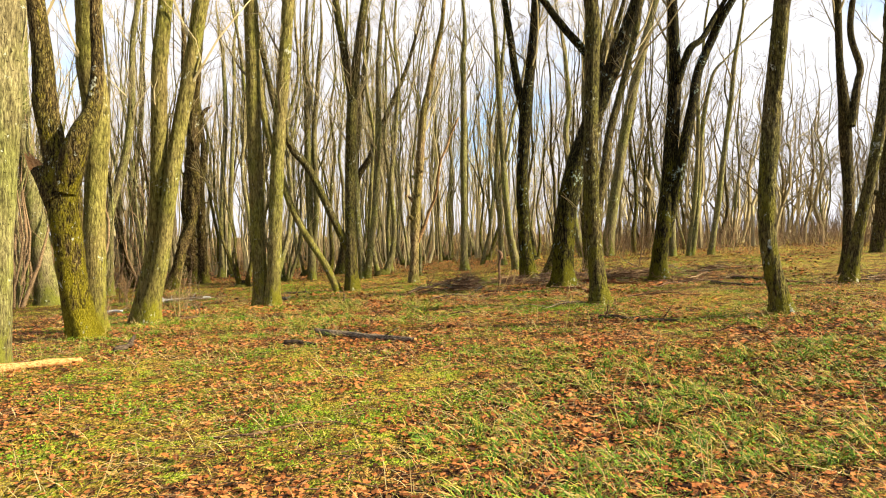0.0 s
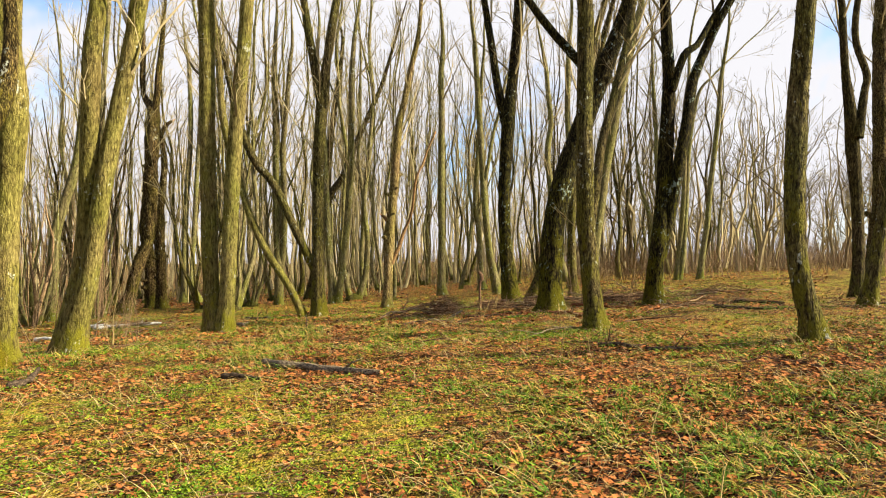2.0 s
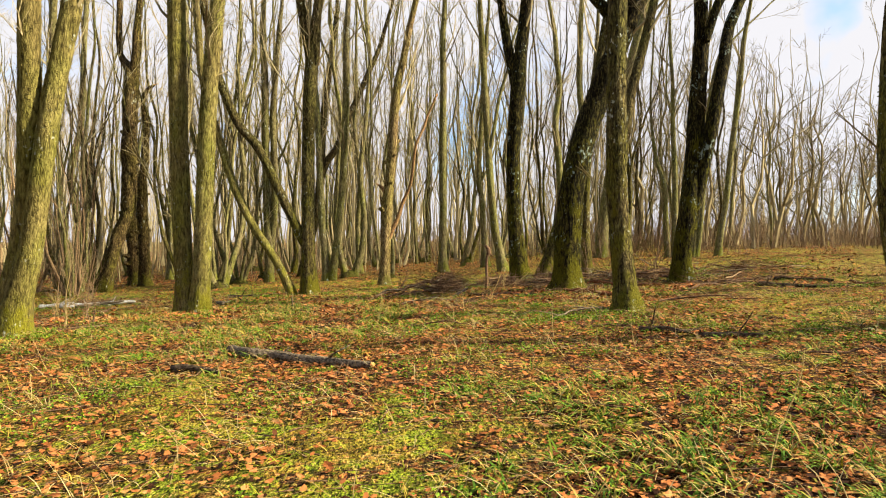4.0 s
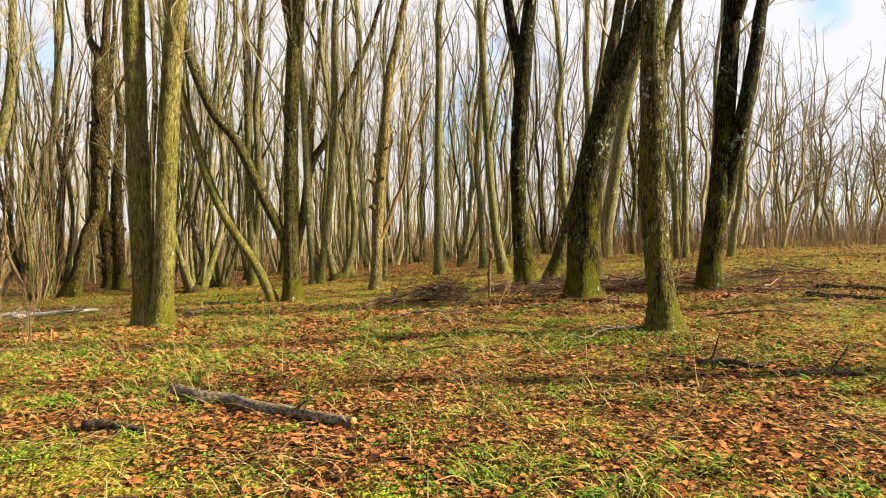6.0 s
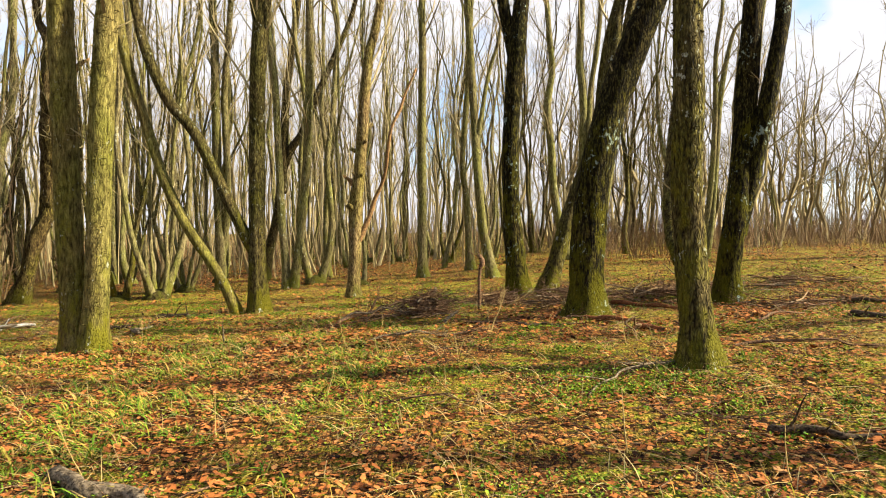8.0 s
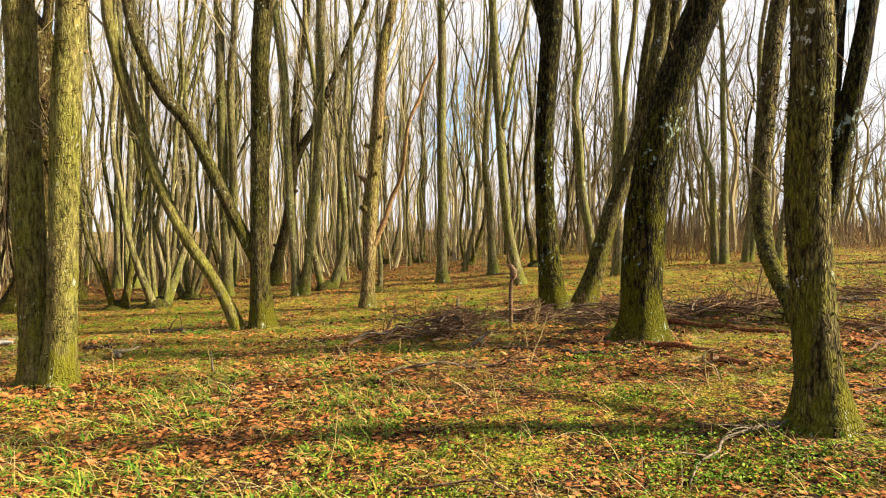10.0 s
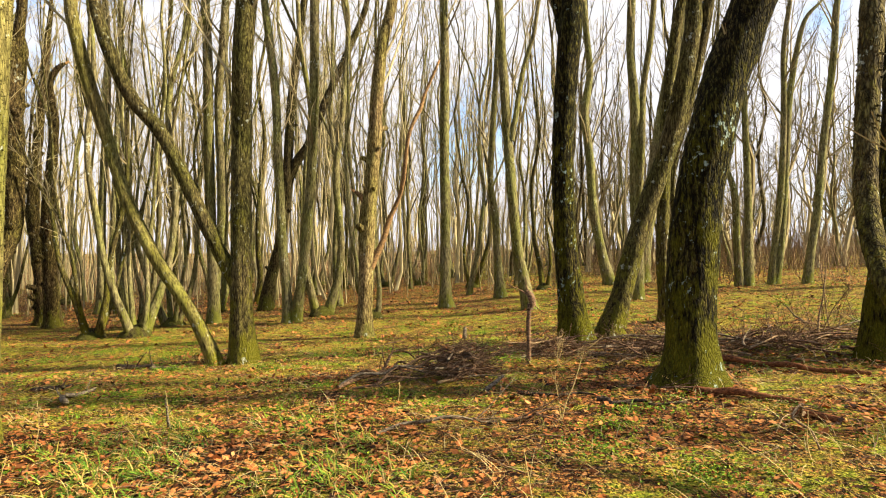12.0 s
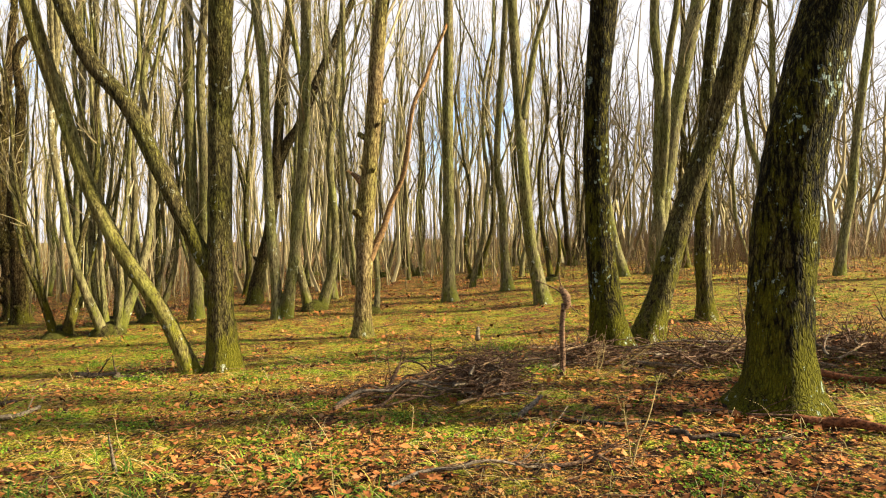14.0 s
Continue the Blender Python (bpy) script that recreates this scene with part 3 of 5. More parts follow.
# slim front
traced_tree(3.15, 13.20, [
    [(0.00, -0.03, 0.253), (-0.03, 0.37, 0.177), (-0.09, 1.10, 0.164), (-0.16, 1.87, 0.164), (-0.20, 2.76, 0.157), (-0.18, 3.75, 0.150), (-0.14, 4.84, 0.150), (-0.17, 5.94, 0.150)],
    [(0.01, 0.36, 0.071, 0.05), (0.09, 0.54, 0.072, 0.30), (0.20, 0.85, 0.075, 0.80), (0.23, 1.30, 0.085, 1.25), (0.36, 1.90, 0.090, 1.60), (0.48, 2.56, 0.095, 1.75), (0.59, 3.18, 0.096, 1.85), (0.68, 3.62, 0.095, 1.95)],
], bark='mossy', sides=16, warts=600)
# dark double
traced_tree(5.89, 17.90, [
    [(0.00, 0.03, 0.275), (-0.02, 0.55, 0.214), (0.06, 1.46, 0.198), (0.24, 2.68, 0.198), (0.34, 4.05, 0.198), (0.41, 5.41, 0.167), (0.39, 6.61, 0.152), (0.32, 7.51, 0.136)],
    [(0.15, 1.16, 0.153), (0.36, 2.22, 0.152), (0.60, 3.59, 0.152), (0.87, 4.80, 0.137), (1.08, 5.63, 0.129), (1.41, 6.38, 0.121), (1.68, 7.06, 0.114), (1.92, 7.50, 0.098)],
    [(0.41, 5.26, 0.099), (0.71, 6.13, 0.106), (1.08, 6.43, 0.083), (1.50, 7.09, 0.076), (1.75, 7.51, 0.061)],
], bark='oak', sides=14)
# right bow
traced_tree(5.27, 10.27, [
    [(0.00, -0.03, 0.200), (-0.06, 0.29, 0.157), (-0.16, 0.68, 0.135), (-0.23, 1.16, 0.130), (-0.24, 1.68, 0.135), (-0.20, 2.37, 0.143), (-0.13, 3.15, 0.138), (-0.09, 4.01, 0.129), (-0.07, 4.78, 0.129)],
], bark='mossy', sides=16, warts=400)
# right lean
traced_tree(8.80, 14.30, [
    [(0.00, 0.02, 0.183), (0.07, 0.48, 0.140), (0.18, 1.21, 0.128), (0.34, 2.18, 0.121), (0.51, 3.14, 0.121), (0.64, 3.99, 0.121), (0.78, 5.07, 0.115), (0.86, 6.02, 0.108)],
], bark='mossy', sides=14, warts=120)
# right fork
traced_tree(10.18, 16.72, [
    [(0.00, -0.00, 0.171), (0.05, 0.80, 0.135), (0.07, 2.08, 0.130), (0.01, 3.35, 0.165), (-0.09, 4.20, 0.150), (-0.22, 5.33, 0.090), (-0.28, 6.31, 0.085), (-0.31, 6.87, 0.080)],
    [(0.01, 3.70, 0.120), (0.21, 4.76, 0.090), (0.29, 5.18, 0.085), (0.12, 6.03, 0.080), (0.14, 6.87, 0.075)],
], bark='dark', sides=14)
# edge right
traced_tree(17.82, 26.96, [
    [(0.00, -0.00, 0.346), (0.12, 1.52, 0.323), (0.24, 3.36, 0.299), (0.35, 6.79, 0.298), (0.40, 10.20, 0.274)],
], bark='gnarled')
# dark old
traced_tree(-11.25, 27.22, [
    [(0.00, -0.00, 0.363), (0.26, 0.87, 0.236), (0.56, 1.96, 0.218), (0.86, 2.87, 0.245), (0.98, 4.31, 0.272), (1.08, 6.12, 0.271), (1.10, 7.55, 0.271), (0.90, 8.09, 0.162), (0.66, 8.48, 0.117), (0.67, 9.33, 0.108)],
    [(1.10, 7.46, 0.180), (1.25, 8.27, 0.135), (1.30, 9.34, 0.126)],
], bark='gnarled')
# dark old b
traced_tree(-12.03, 31.86, [
    [(0.00, -0.00, 0.332), (-0.11, 1.33, 0.265), (-0.22, 2.65, 0.243), (-0.38, 3.75, 0.220), (-0.17, 6.17, 0.154), (0.03, 8.35, 0.132), (0.13, 9.66, 0.088)],
], bark='gnarled')
# far dark
traced_tree(-11.11, 30.62, [
    [(0.00, -0.00, 0.314), (-0.05, 0.70, 0.227), (-0.08, 1.92, 0.227), (-0.10, 3.48, 0.209), (-0.06, 4.88, 0.174), (0.01, 6.27, 0.131), (-0.09, 7.49, 0.105), (0.12, 8.02, 0.087), (0.33, 8.19, 0.044), CUT],
], bark='gnarled')
# centre straight
traced_tree(0.99, 29.82, [
    [(0.00, -0.00, 0.240), (-0.03, 0.77, 0.180), (-0.02, 2.49, 0.163), (-0.04, 5.06, 0.155), (-0.01, 7.64, 0.146), (-0.04, 9.36, 0.137)],
])
# double back
traced_tree(-3.41, 28.04, [
    [(0.00, -0.00, 0.186), (-0.06, 0.80, 0.132), (-0.17, 2.35, 0.132), (-0.28, 4.52, 0.124), (-0.37, 6.38, 0.124), (-0.54, 7.92, 0.116), (-0.66, 8.85, 0.108)],
    [(0.18, 0.06, 0.186), (0.31, 0.96, 0.147), (0.47, 2.35, 0.139), (0.60, 4.21, 0.140), (0.71, 6.38, 0.140), (0.74, 8.87, 0.132)],
])
# dark lean
traced_tree(-5.13, 32.79, [
    [(0.00, -0.00, 0.293), (0.20, 1.17, 0.215), (0.51, 2.34, 0.186), (0.73, 3.90, 0.186), (0.82, 5.27, 0.166), (0.93, 7.23, 0.166), (1.21, 9.58, 0.137), (1.37, 10.75, 0.127)],
    [(0.76, 4.29, 0.156), (1.07, 5.07, 0.166), (1.54, 5.76, 0.157), (2.01, 7.03, 0.147), (2.66, 8.51, 0.128), (3.36, 10.18, 0.108), (3.55, 10.78, 0.098)],
], bark='dark')
# tall back
traced_tree(-5.84, 29.32, [
    [(0.00, -0.00, 0.214), (0.01, 1.19, 0.173), (-0.08, 3.17, 0.157), (-0.10, 5.31, 0.157), (-0.13, 7.79, 0.149), (-0.21, 9.44, 0.140)],
    [(0.07, 1.19, 0.116), (0.24, 2.84, 0.124), (0.25, 4.49, 0.124), (0.16, 6.47, 0.124), (0.33, 8.12, 0.107), (0.44, 9.44, 0.099)],
])
# bent back
traced_tree(3.06, 27.09, [
    [(0.00, -0.00, 0.223), (-0.18, 0.86, 0.164), (-0.35, 1.76, 0.149), (-0.49, 3.10, 0.141), (-0.57, 4.73, 0.134), (-0.68, 6.52, 0.126), (-0.79, 8.15, 0.119)],
    [(-0.46, 4.44, 0.074), (-0.16, 6.22, 0.067), (0.14, 7.27, 0.060), (0.30, 8.17, 0.052)],
])
# straight back
traced_tree(2.85, 31.44, [
    [(0.00, -0.00, 0.224), (-0.07, 1.08, 0.140), (-0.17, 2.76, 0.130), (-0.32, 3.88, 0.112), (-0.19, 6.11, 0.102), (-0.07, 7.98, 0.093), (0.02, 9.84, 0.084)],
])
# curve back
traced_tree(7.13, 33.50, [
    [(-0.00, -0.00, 0.247), (-0.28, 1.13, 0.185), (-0.61, 2.78, 0.175), (-0.76, 4.63, 0.164), (-0.88, 6.27, 0.154), (-0.71, 7.71, 0.134), (-0.86, 9.15, 0.123), (-0.94, 10.38, 0.113)],
])
# post back
traced_tree(5.95, 27.14, [
    [(0.00, -0.00, 0.196), (0.01, 1.23, 0.143), (-0.05, 2.74, 0.135), (-0.03, 5.00, 0.128), (-0.12, 6.50, 0.120), (-0.14, 8.01, 0.113)],
    [(0.01, 1.99, 0.090), (0.08, 3.79, 0.098), (0.21, 5.60, 0.090), (0.37, 6.81, 0.083), (0.47, 8.01, 0.075)],
])
# leaning right back
traced_tree(8.63, 34.50, [
    [(0.00, -0.00, 0.355), (0.12, 1.54, 0.296), (0.47, 3.89, 0.280), (0.85, 6.24, 0.265), (1.29, 8.59, 0.265), (1.87, 10.92, 0.235), (2.46, 13.25, 0.205)],
])
# pair right back
traced_tree(10.41, 29.88, [
    [(0.00, -0.00, 0.161), (-0.00, 1.29, 0.134), (-0.01, 3.43, 0.116), (-0.12, 5.22, 0.098), (-0.16, 7.00, 0.080), (-0.20, 8.77, 0.071)],
    [(-0.29, 0.07, 0.143), (-0.40, 1.65, 0.116), (-0.52, 2.90, 0.107), (-0.74, 3.97, 0.080), (-0.92, 5.21, 0.062), (-1.03, 6.63, 0.045)],
])
# two right back
traced_tree(11.16, 29.91, [
    [(0.00, -0.00, 0.144), (0.11, 1.08, 0.117), (0.25, 2.87, 0.108), (0.36, 5.20, 0.099), (0.35, 7.34, 0.081), (0.53, 8.77, 0.072)],
    [(0.11, -0.00, 0.144), (0.29, 1.08, 0.117), (0.43, 3.41, 0.108), (0.57, 5.56, 0.108), (0.79, 7.17, 0.090), (1.08, 8.24, 0.072), (1.56, 8.78, 0.045)],
])
# single right back
traced_tree(11.90, 29.27, [
    [(0.00, -0.00, 0.157), (0.12, 1.05, 0.131), (0.30, 2.27, 0.122), (0.51, 4.01, 0.122), (0.68, 5.40, 0.113), (0.86, 6.96, 0.104), (0.99, 8.18, 0.104), (1.03, 8.52, 0.096)],
])
# behind the mossy lean
traced_tree(4.95, 22.50, [
    [(0.00, -0.00, 0.185), (-0.03, 0.45, 0.145), (-0.08, 1.20, 0.135), (-0.07, 2.30, 0.130), (0.02, 3.60, 0.125), (0.12, 5.00, 0.115)],
], bark='mossy')
# left back a
traced_tree(-11.82, 35.24, [
    [(0.00, -0.00, 0.278), (0.01, 1.20, 0.182), (-0.03, 3.33, 0.160), (0.07, 5.90, 0.139), (0.25, 8.68, 0.128), (0.18, 11.89, 0.107)],
    [(0.71, -0.01, 0.235), (0.34, 1.19, 0.150), (0.43, 3.33, 0.128), (0.58, 6.54, 0.118), (0.76, 9.76, 0.107), (0.73, 11.90, 0.096)],
])
# left thick
traced_tree(-12.93, 21.69, [
    [(0.00, -0.00, 0.428), (-0.20, 1.12, 0.334), (-0.36, 2.60, 0.297), (-0.52, 4.09, 0.259), (-0.68, 5.38, 0.240), (-0.71, 7.22, 0.222), (-0.77, 9.97, 0.203)],
])
# left lean back
traced_tree(-12.68, 25.00, [
    [(0.00, 0.96, 0.214), (0.11, 2.67, 0.182), (0.35, 3.95, 0.171), (0.72, 5.44, 0.160), (0.96, 7.35, 0.139), (1.08, 9.47, 0.106), (1.28, 11.15, 0.096)],
])
# left curve
traced_tree(-17.09, 38.04, [
    [(0.00, -0.00, 0.294), (-0.30, 1.70, 0.212), (-0.66, 3.66, 0.212), (-0.83, 5.62, 0.196), (-0.39, 8.21, 0.163), (-0.21, 11.77, 0.146), (0.05, 15.96, 0.130)],
])
# ---------------------------------------------------------------- the wood behind
def sinuous(rng, foot, out, lean, height, wave, step=0.9):
    """A stem's line: it sweeps out of its stool and then winds upward."""
    w1, w2, a, b, c = rng.uniform(0.75, 1.25), rng.uniform(1.7, 2.6), rng.uniform(0, 6.28), rng.uniform(0, 6.28), rng.uniform(0, 6.28)
    kx, ky, n = wave * rng.uniform(0.6, 1.3), wave * rng.uniform(0.6, 1.3), int(height / step)
    pts = []
    for i in range(n + 1):
        z = height * i / n
        g = ease(z / 2.0)
        x = lean[0] * z + g * (kx * (math.sin(z * w1 + a) - math.sin(a)) + 0.35 * kx * math.sin(z * w2 + c)) + out[0] * (1 - math.exp(-z / 0.7))
        y = lean[1] * z + g * (ky * (math.sin(z * w1 + b) - math.sin(b)) + 0.35 * ky * math.cos(z * w2 + c)) + out[1] * (1 - math.exp(-z / 0.7))
        pts.append(Vector(foot) + Vector((x, y, z)))
    return pts


def slim_tree(seed, stems, height, lean):
    """A forest tree: one to four winding stems from one stool, forking steeply into a narrow bare crown."""
    rng = random.Random(seed)
    tree = tagged(root("tree", 0, 0, 0), "slim bare tree with winding grey-olive stems in the dense wood" if stems > 1 else "slim bare tree with a winding grey-olive stem in the dense wood", "tree", "trees of the dense wood")
    bark = BARK["dark" if seed % 7 == 3 else "mossy" if seed % 7 == 5 else "olive"]
    crown = Tubes()
    for n in range(stems):
        a = 6.28 * n / stems + rng.uniform(-0.5, 0.5)
        r = rng.uniform(0.07, 0.118) * (1.0 if n == 0 else rng.uniform(0.65, 0.95)) * (1.0 if stems < 3 else 0.82)
        out = Vector((math.cos(a), math.sin(a), 0)) * (rng.uniform(0.12, 0.42) if stems > 1 else rng.uniform(0.0, 0.25))
        foot = Vector((math.cos(a), math.sin(a), 0)) * (0.15 if stems > 1 else 0.0)
        h = height * rng.uniform(0.85, 1.1)
        k = rng.uniform(0.2, 1.0) * lean
        p = sinuous(rng, foot, out, (math.cos(a) * k, math.sin(a) * k), h, 0.13)
        m = len(p)
        q = [r * (1.45 if i == 0 else 1.08 if i == 1 else 1 - 0.5 * i / (0.62 * m) if i < 0.62 * m else 0.5 - 0.44 * (i - 0.62 * m) / (0.38 * m)) for i in range(m)]
        line, rad = spline([p[0] + Vector((0, 0, -0.25))] + p, [q[0] * 1.15] + q, 0.45)
        tube = Tubes()
        tube.add(line, rad, 8, 0.07, seed + n, True, 0.22)
        part("trunk", tube.mesh("trunk", bark), tree)
        branch_out(crown, rng, line, rad, 0.33, rng.randint(11, 14) if stems < 3 else 8, 2.3, 1, 0.006, (0.3, 0.8), 0.14)
        branch_out(crown, rng, line, rad, 0.05, 3, 0.9, 0, 0.004, (0.6, 1.2), 0.05)
        for _ in range(2 if stems < 3 else 1):
            i = int(len(line) * rng.uniform(0.25, 0.55))
            d = side_way(rng, line[i + 1] - line[i], rng.uniform(0.25, 0.5))
            fork = wander(rng, line[i], d, (h - line[i].z) * rng.uniform(0.6, 0.9), 7, 0.13, 0.11)
            fr = taper(rad[i] * rng.uniform(0.45, 0.75), 0.012, 8)
            limb = Tubes()
            limb.add(fork, fr, 6, cap=False)
            part("limb", limb.mesh("limb", bark), tree)
            branch_out(crown, rng, fork, fr, 0.2, 8, 1.9, 1, 0.006, (0.3, 0.8), 0.12)
    if stems > 1:
        stool = Tubes()
        stool.add([Vector((0, 0, -0.2)), Vector((0, 0, 0.02)), Vector((0.02, 0, 0.14)), Vector((0.03, 0.02, 0.24))], [0.44, 0.34, 0.26, 0.10], 12, 0.3, seed)
        part("stool", stool.mesh("stool", BARK["dark"]), tree, "dark lumpy root stool")
    part("crown", crown.mesh("crown", TWIG, False), tree, "bare grey-brown twigs")
    return tree


BASES = [(o.location.x, o.location.y) for o in scene.objects if o.name.split(".")[0] == "tree"]
SLIM = [slim_tree(11 + i, (1, 2, 3, 1, 2, 1, 4, 2)[i % 8], 14 + (i * 37 % 5), 0.04 + 0.02 * (i % 4)) for i in range(16)]
rng = random.Random(5)
taken, made = list(BASES), 0
for attempt in range(9000):
    if made >= 122:
        break
    y = rng.uniform(17, 60)
    x = rng.uniform(-0.72 * y - 8, 0.72 * y + 8)
    edge = 26.5 if x < 0 else 29 + 0.5 * x
    if x < -9:
        edge = 28.5 if x > -13.5 else 21
    if y < edge + 3 * noise.noise((x * 0.2, y * 0.2, 5)):
        continue
    if x > 5 and rng.random() < 0.78 or x < -7 and rng.random() < 0.68:
        continue
    if min((x - a) ** 2 + (y - b) ** 2 for a, b in taken) < (2.8 if x < 5 else 5.0):
        continue
    taken.append((x, y))
    turn = pose(x, y, ground_z(x, y), 0, 0, rng.uniform(0, 360)) @ Matrix.Scale(rng.uniform(0.85, 1.15), 4)
    if made < len(SLIM):
        SLIM[made].matrix_basis = turn
    else:
        copy_thing(SLIM[made % len(SLIM)], turn)
    made += 1

for n, (x, y, stems, seed) in enumerate([(-15.4, 19.8, 5, 71), (-15.8, 23.6, 6, 72), (-13.6, 29.4, 4, 73), (-14.4, 21.4, 4, 74), (-8.2, 27.0, 4, 75), (-7.0, 29.2, 4, 76)]):
    clump = slim_tree(seed, stems, 9, 0.3)
    clump.matrix_basis = pose(x, y, ground_z(x, y), 0, 0, 40 * n)
    tagged(clump, "clump of slim bare stems spreading from one stool")



def coppice(x, y, shoots, seed):
    """A thick stool of thin brown shoots that fan out and arch."""
    rng = random.Random(seed)
    clump = tagged(root("coppice_stool", x, y, ground_z(x, y)), "dense clump of thin brown arching coppice shoots", "coppice", "coppice clumps")
    twigs_of = Tubes()
    for n in range(shoots):
        a, k = rng.uniform(0, 6.28), rng.uniform(0.1, 1.0)
        foot = Vector((math.cos(a), math.sin(a), 0)) * 0.3 * k + Vector((0, 0, -0.1))
        p = sinuous(rng, foot, (math.cos(a) * 0.4 * k, math.sin(a) * 0.4 * k), (math.cos(a) * 0.22 * k, math.sin(a) * 0.22 * k), rng.uniform(3.0, 7.5), 0.14, 0.7)
        r = taper(0.016 + 0.065 * rng.random() ** 2, 0.006, len(p))
        t = Tubes()
        t.add(p, r, 5, cap=False)
        part("shoot", t.mesh("shoot", BARK["olive"] if rng.random() < 0.5 else SHRUBTWIG), clump)
        branch_out(twigs_of, rng, p, r, 0.1, 6, 1.1, 0, 0.005, (0.4, 1.1), 0.05)
    part("crown", twigs_of.mesh("crown", SHRUBTWIG, False), clump, "bare reddish-brown twigs")


for n, (x, y) in enumerate([(-12.5, 23.5), (-14.0, 26.0), (-13.4, 20.6), (-15.6, 25.5), (-11.8, 26.3), (-16.4, 22.2), (-14.8, 29.0), (-12.6, 28.6)]):
    coppice(x, y, 15, 400 + n)

far = Tubes()
rng = random.Random(8)
for n in range(380):
    y = rng.uniform(58, 125) if n < 330 else rng.uniform(38, 60)
    x = rng.uniform(-0.75 * y - 8, 0.75 * y + 8) if n < 330 else rng.uniform(8, 0.72 * y + 5)
    open_edge = x > 6
    h, r = rng.uniform(7, 12) if open_edge else rng.uniform(11, 17), rng.uniform(0.08, 0.17)
    line = sinuous(rng, (x, y, ground_low(x, y) - 0.2), (0, 0), (rng.gauss(0, 0.07), rng.gauss(0, 0.07)), h, 0.26 if open_edge else 0.14, 1.2)
    rad = taper(r, 0.012, len(line))
    far.add(line, rad, 4, cap=False)
    if open_edge:  # crooked, wide-branched trees beyond the clearing
        for i in range(5):
            q = rng.randint(2, len(line) - 3)
            f = wander(rng, line[q], side_way(rng, (0, 0, 1), rng.uniform(0.4, 1.0)), h * rng.uniform(0.3, 0.5), 5, 0.10, 0.22)
            fr = taper(rad[q] * 0.6, 0.012, 6)
            far.add(f, fr, 3, cap=False)
            branch_out(far, rng, f, fr, 0.2, 5, 1.7, 1, 0.008, (0.5, 1.1), 0.05)
    else:
        branch_out(far, rng, line, rad, 0.3, 9, 2.6, 0, 0.009, (0.3, 0.9), 0.1)
        for i in range(2):
            q = rng.randint(3, len(line) - 4)
            f = wander(rng, line[q], side_way(rng, (0, 0, 1), 0.4), h * 0.4, 4, 0.12, 0.1)
            fr = taper(rad[q] * 0.7, 0.015, 5)
            far.add(f, fr, 3, cap=False)
            branch_out(far, rng, f, fr, 0.2, 5, 1.8, 0, 0.009)
# slim stems packed behind the nearer trees
mid = Tubes()
for _ in range(300):
    y = rng.uniform(36, 68)
    x = rng.uniform(-0.72 * y - 6, 0.72 * y + 6)
    if x > 5 and (y < 40 or rng.random() < 0.45):
        continue
    r = rng.uniform(0.035, 0.10)
    line = sinuous(rng, (x, y, ground_low(x, y) - 0.15), (rng.gauss(0, 0.2), rng.gauss(0, 0.2)), (rng.gauss(0, 0.045), rng.gauss(0, 0.045)), rng.uniform(9, 15), 0.13, 1.0)
    rad = [r * 1.4] + taper(r, 0.012, len(line) - 1)
    mid.add(line, rad, 5, cap=False)
    branch_out(mid, rng, line, rad, 0.4, 6, 2.0, 1 if y < 45 else 0, 0.007, (0.3, 0.9), 0.1)
for _ in range(720):  # thin young stems in between
    y = rng.uniform(33, 62)
    x = rng.uniform(-0.72 * y - 4, 0.72 * y + 4)
    if y < 33 + max(0, x) * 0.5 or x > 6 and rng.random() < 0.7:
        continue
    line = sinuous(rng, (x, y, ground_low(x, y) - 0.1), (0, 0), (rng.gauss(0, 0.07), rng.gauss(0, 0.07)), rng.uniform(4, 10), 0.12, 1.3)
    rad = taper(rng.uniform(0.014, 0.034), 0.007, len(line))
    mid.add(line, rad, 3, cap=False)
    branch_out(mid, rng, line, rad, 0.25, 6, 1.3, 0, 0.006, (0.3, 0.9), 0.08)
tagged(new("mid_woods", mid.mesh("mid_woods", TWIG, False)), "dense stand of slim bare grey-olive stems", "woods", kind="stuff")

# thin brown undergrowth between the far stems
under = Tubes()
for _ in range(4600):
    y = rng.uniform(36, 75)
    x = rng.uniform(-0.72 * y - 4, 0.72 * y + 4)
    if x < 8 and (y < 42 or rng.random() < 0.5):
        continue
    line = wander(rng, (x, y, ground_low(x, y) - 0.05), (rng.gauss(0, 0.25), rng.gauss(0, 0.25), 1), rng.uniform(0.6, 2.6), 3, 0.05, 0.14)
    under.add(line, taper(rng.uniform(0.008, 0.018), 0.005, 4), 3, cap=False)
for _ in range(5200):  # and a bushy fringe farther back
    y = rng.uniform(66, 125)
    x = rng.uniform(-0.75 * y - 6, 0.75 * y + 6)
    line = wander(rng, (x, y, ground_low(x, y) - 0.05), (rng.gauss(0, 0.2), rng.gauss(0, 0.2), 1), rng.uniform(1.4, 4.2), 2, 0.05, 0.14)
    under.add(line, taper(rng.uniform(0.018, 0.036), 0.01, 3), 3, cap=False)
tagged(new("undergrowth", under.mesh("undergrowth", SHRUBTWIG, False)), "thin leafless brown undergrowth beneath the far trees", "undergrowth", kind="stuff")

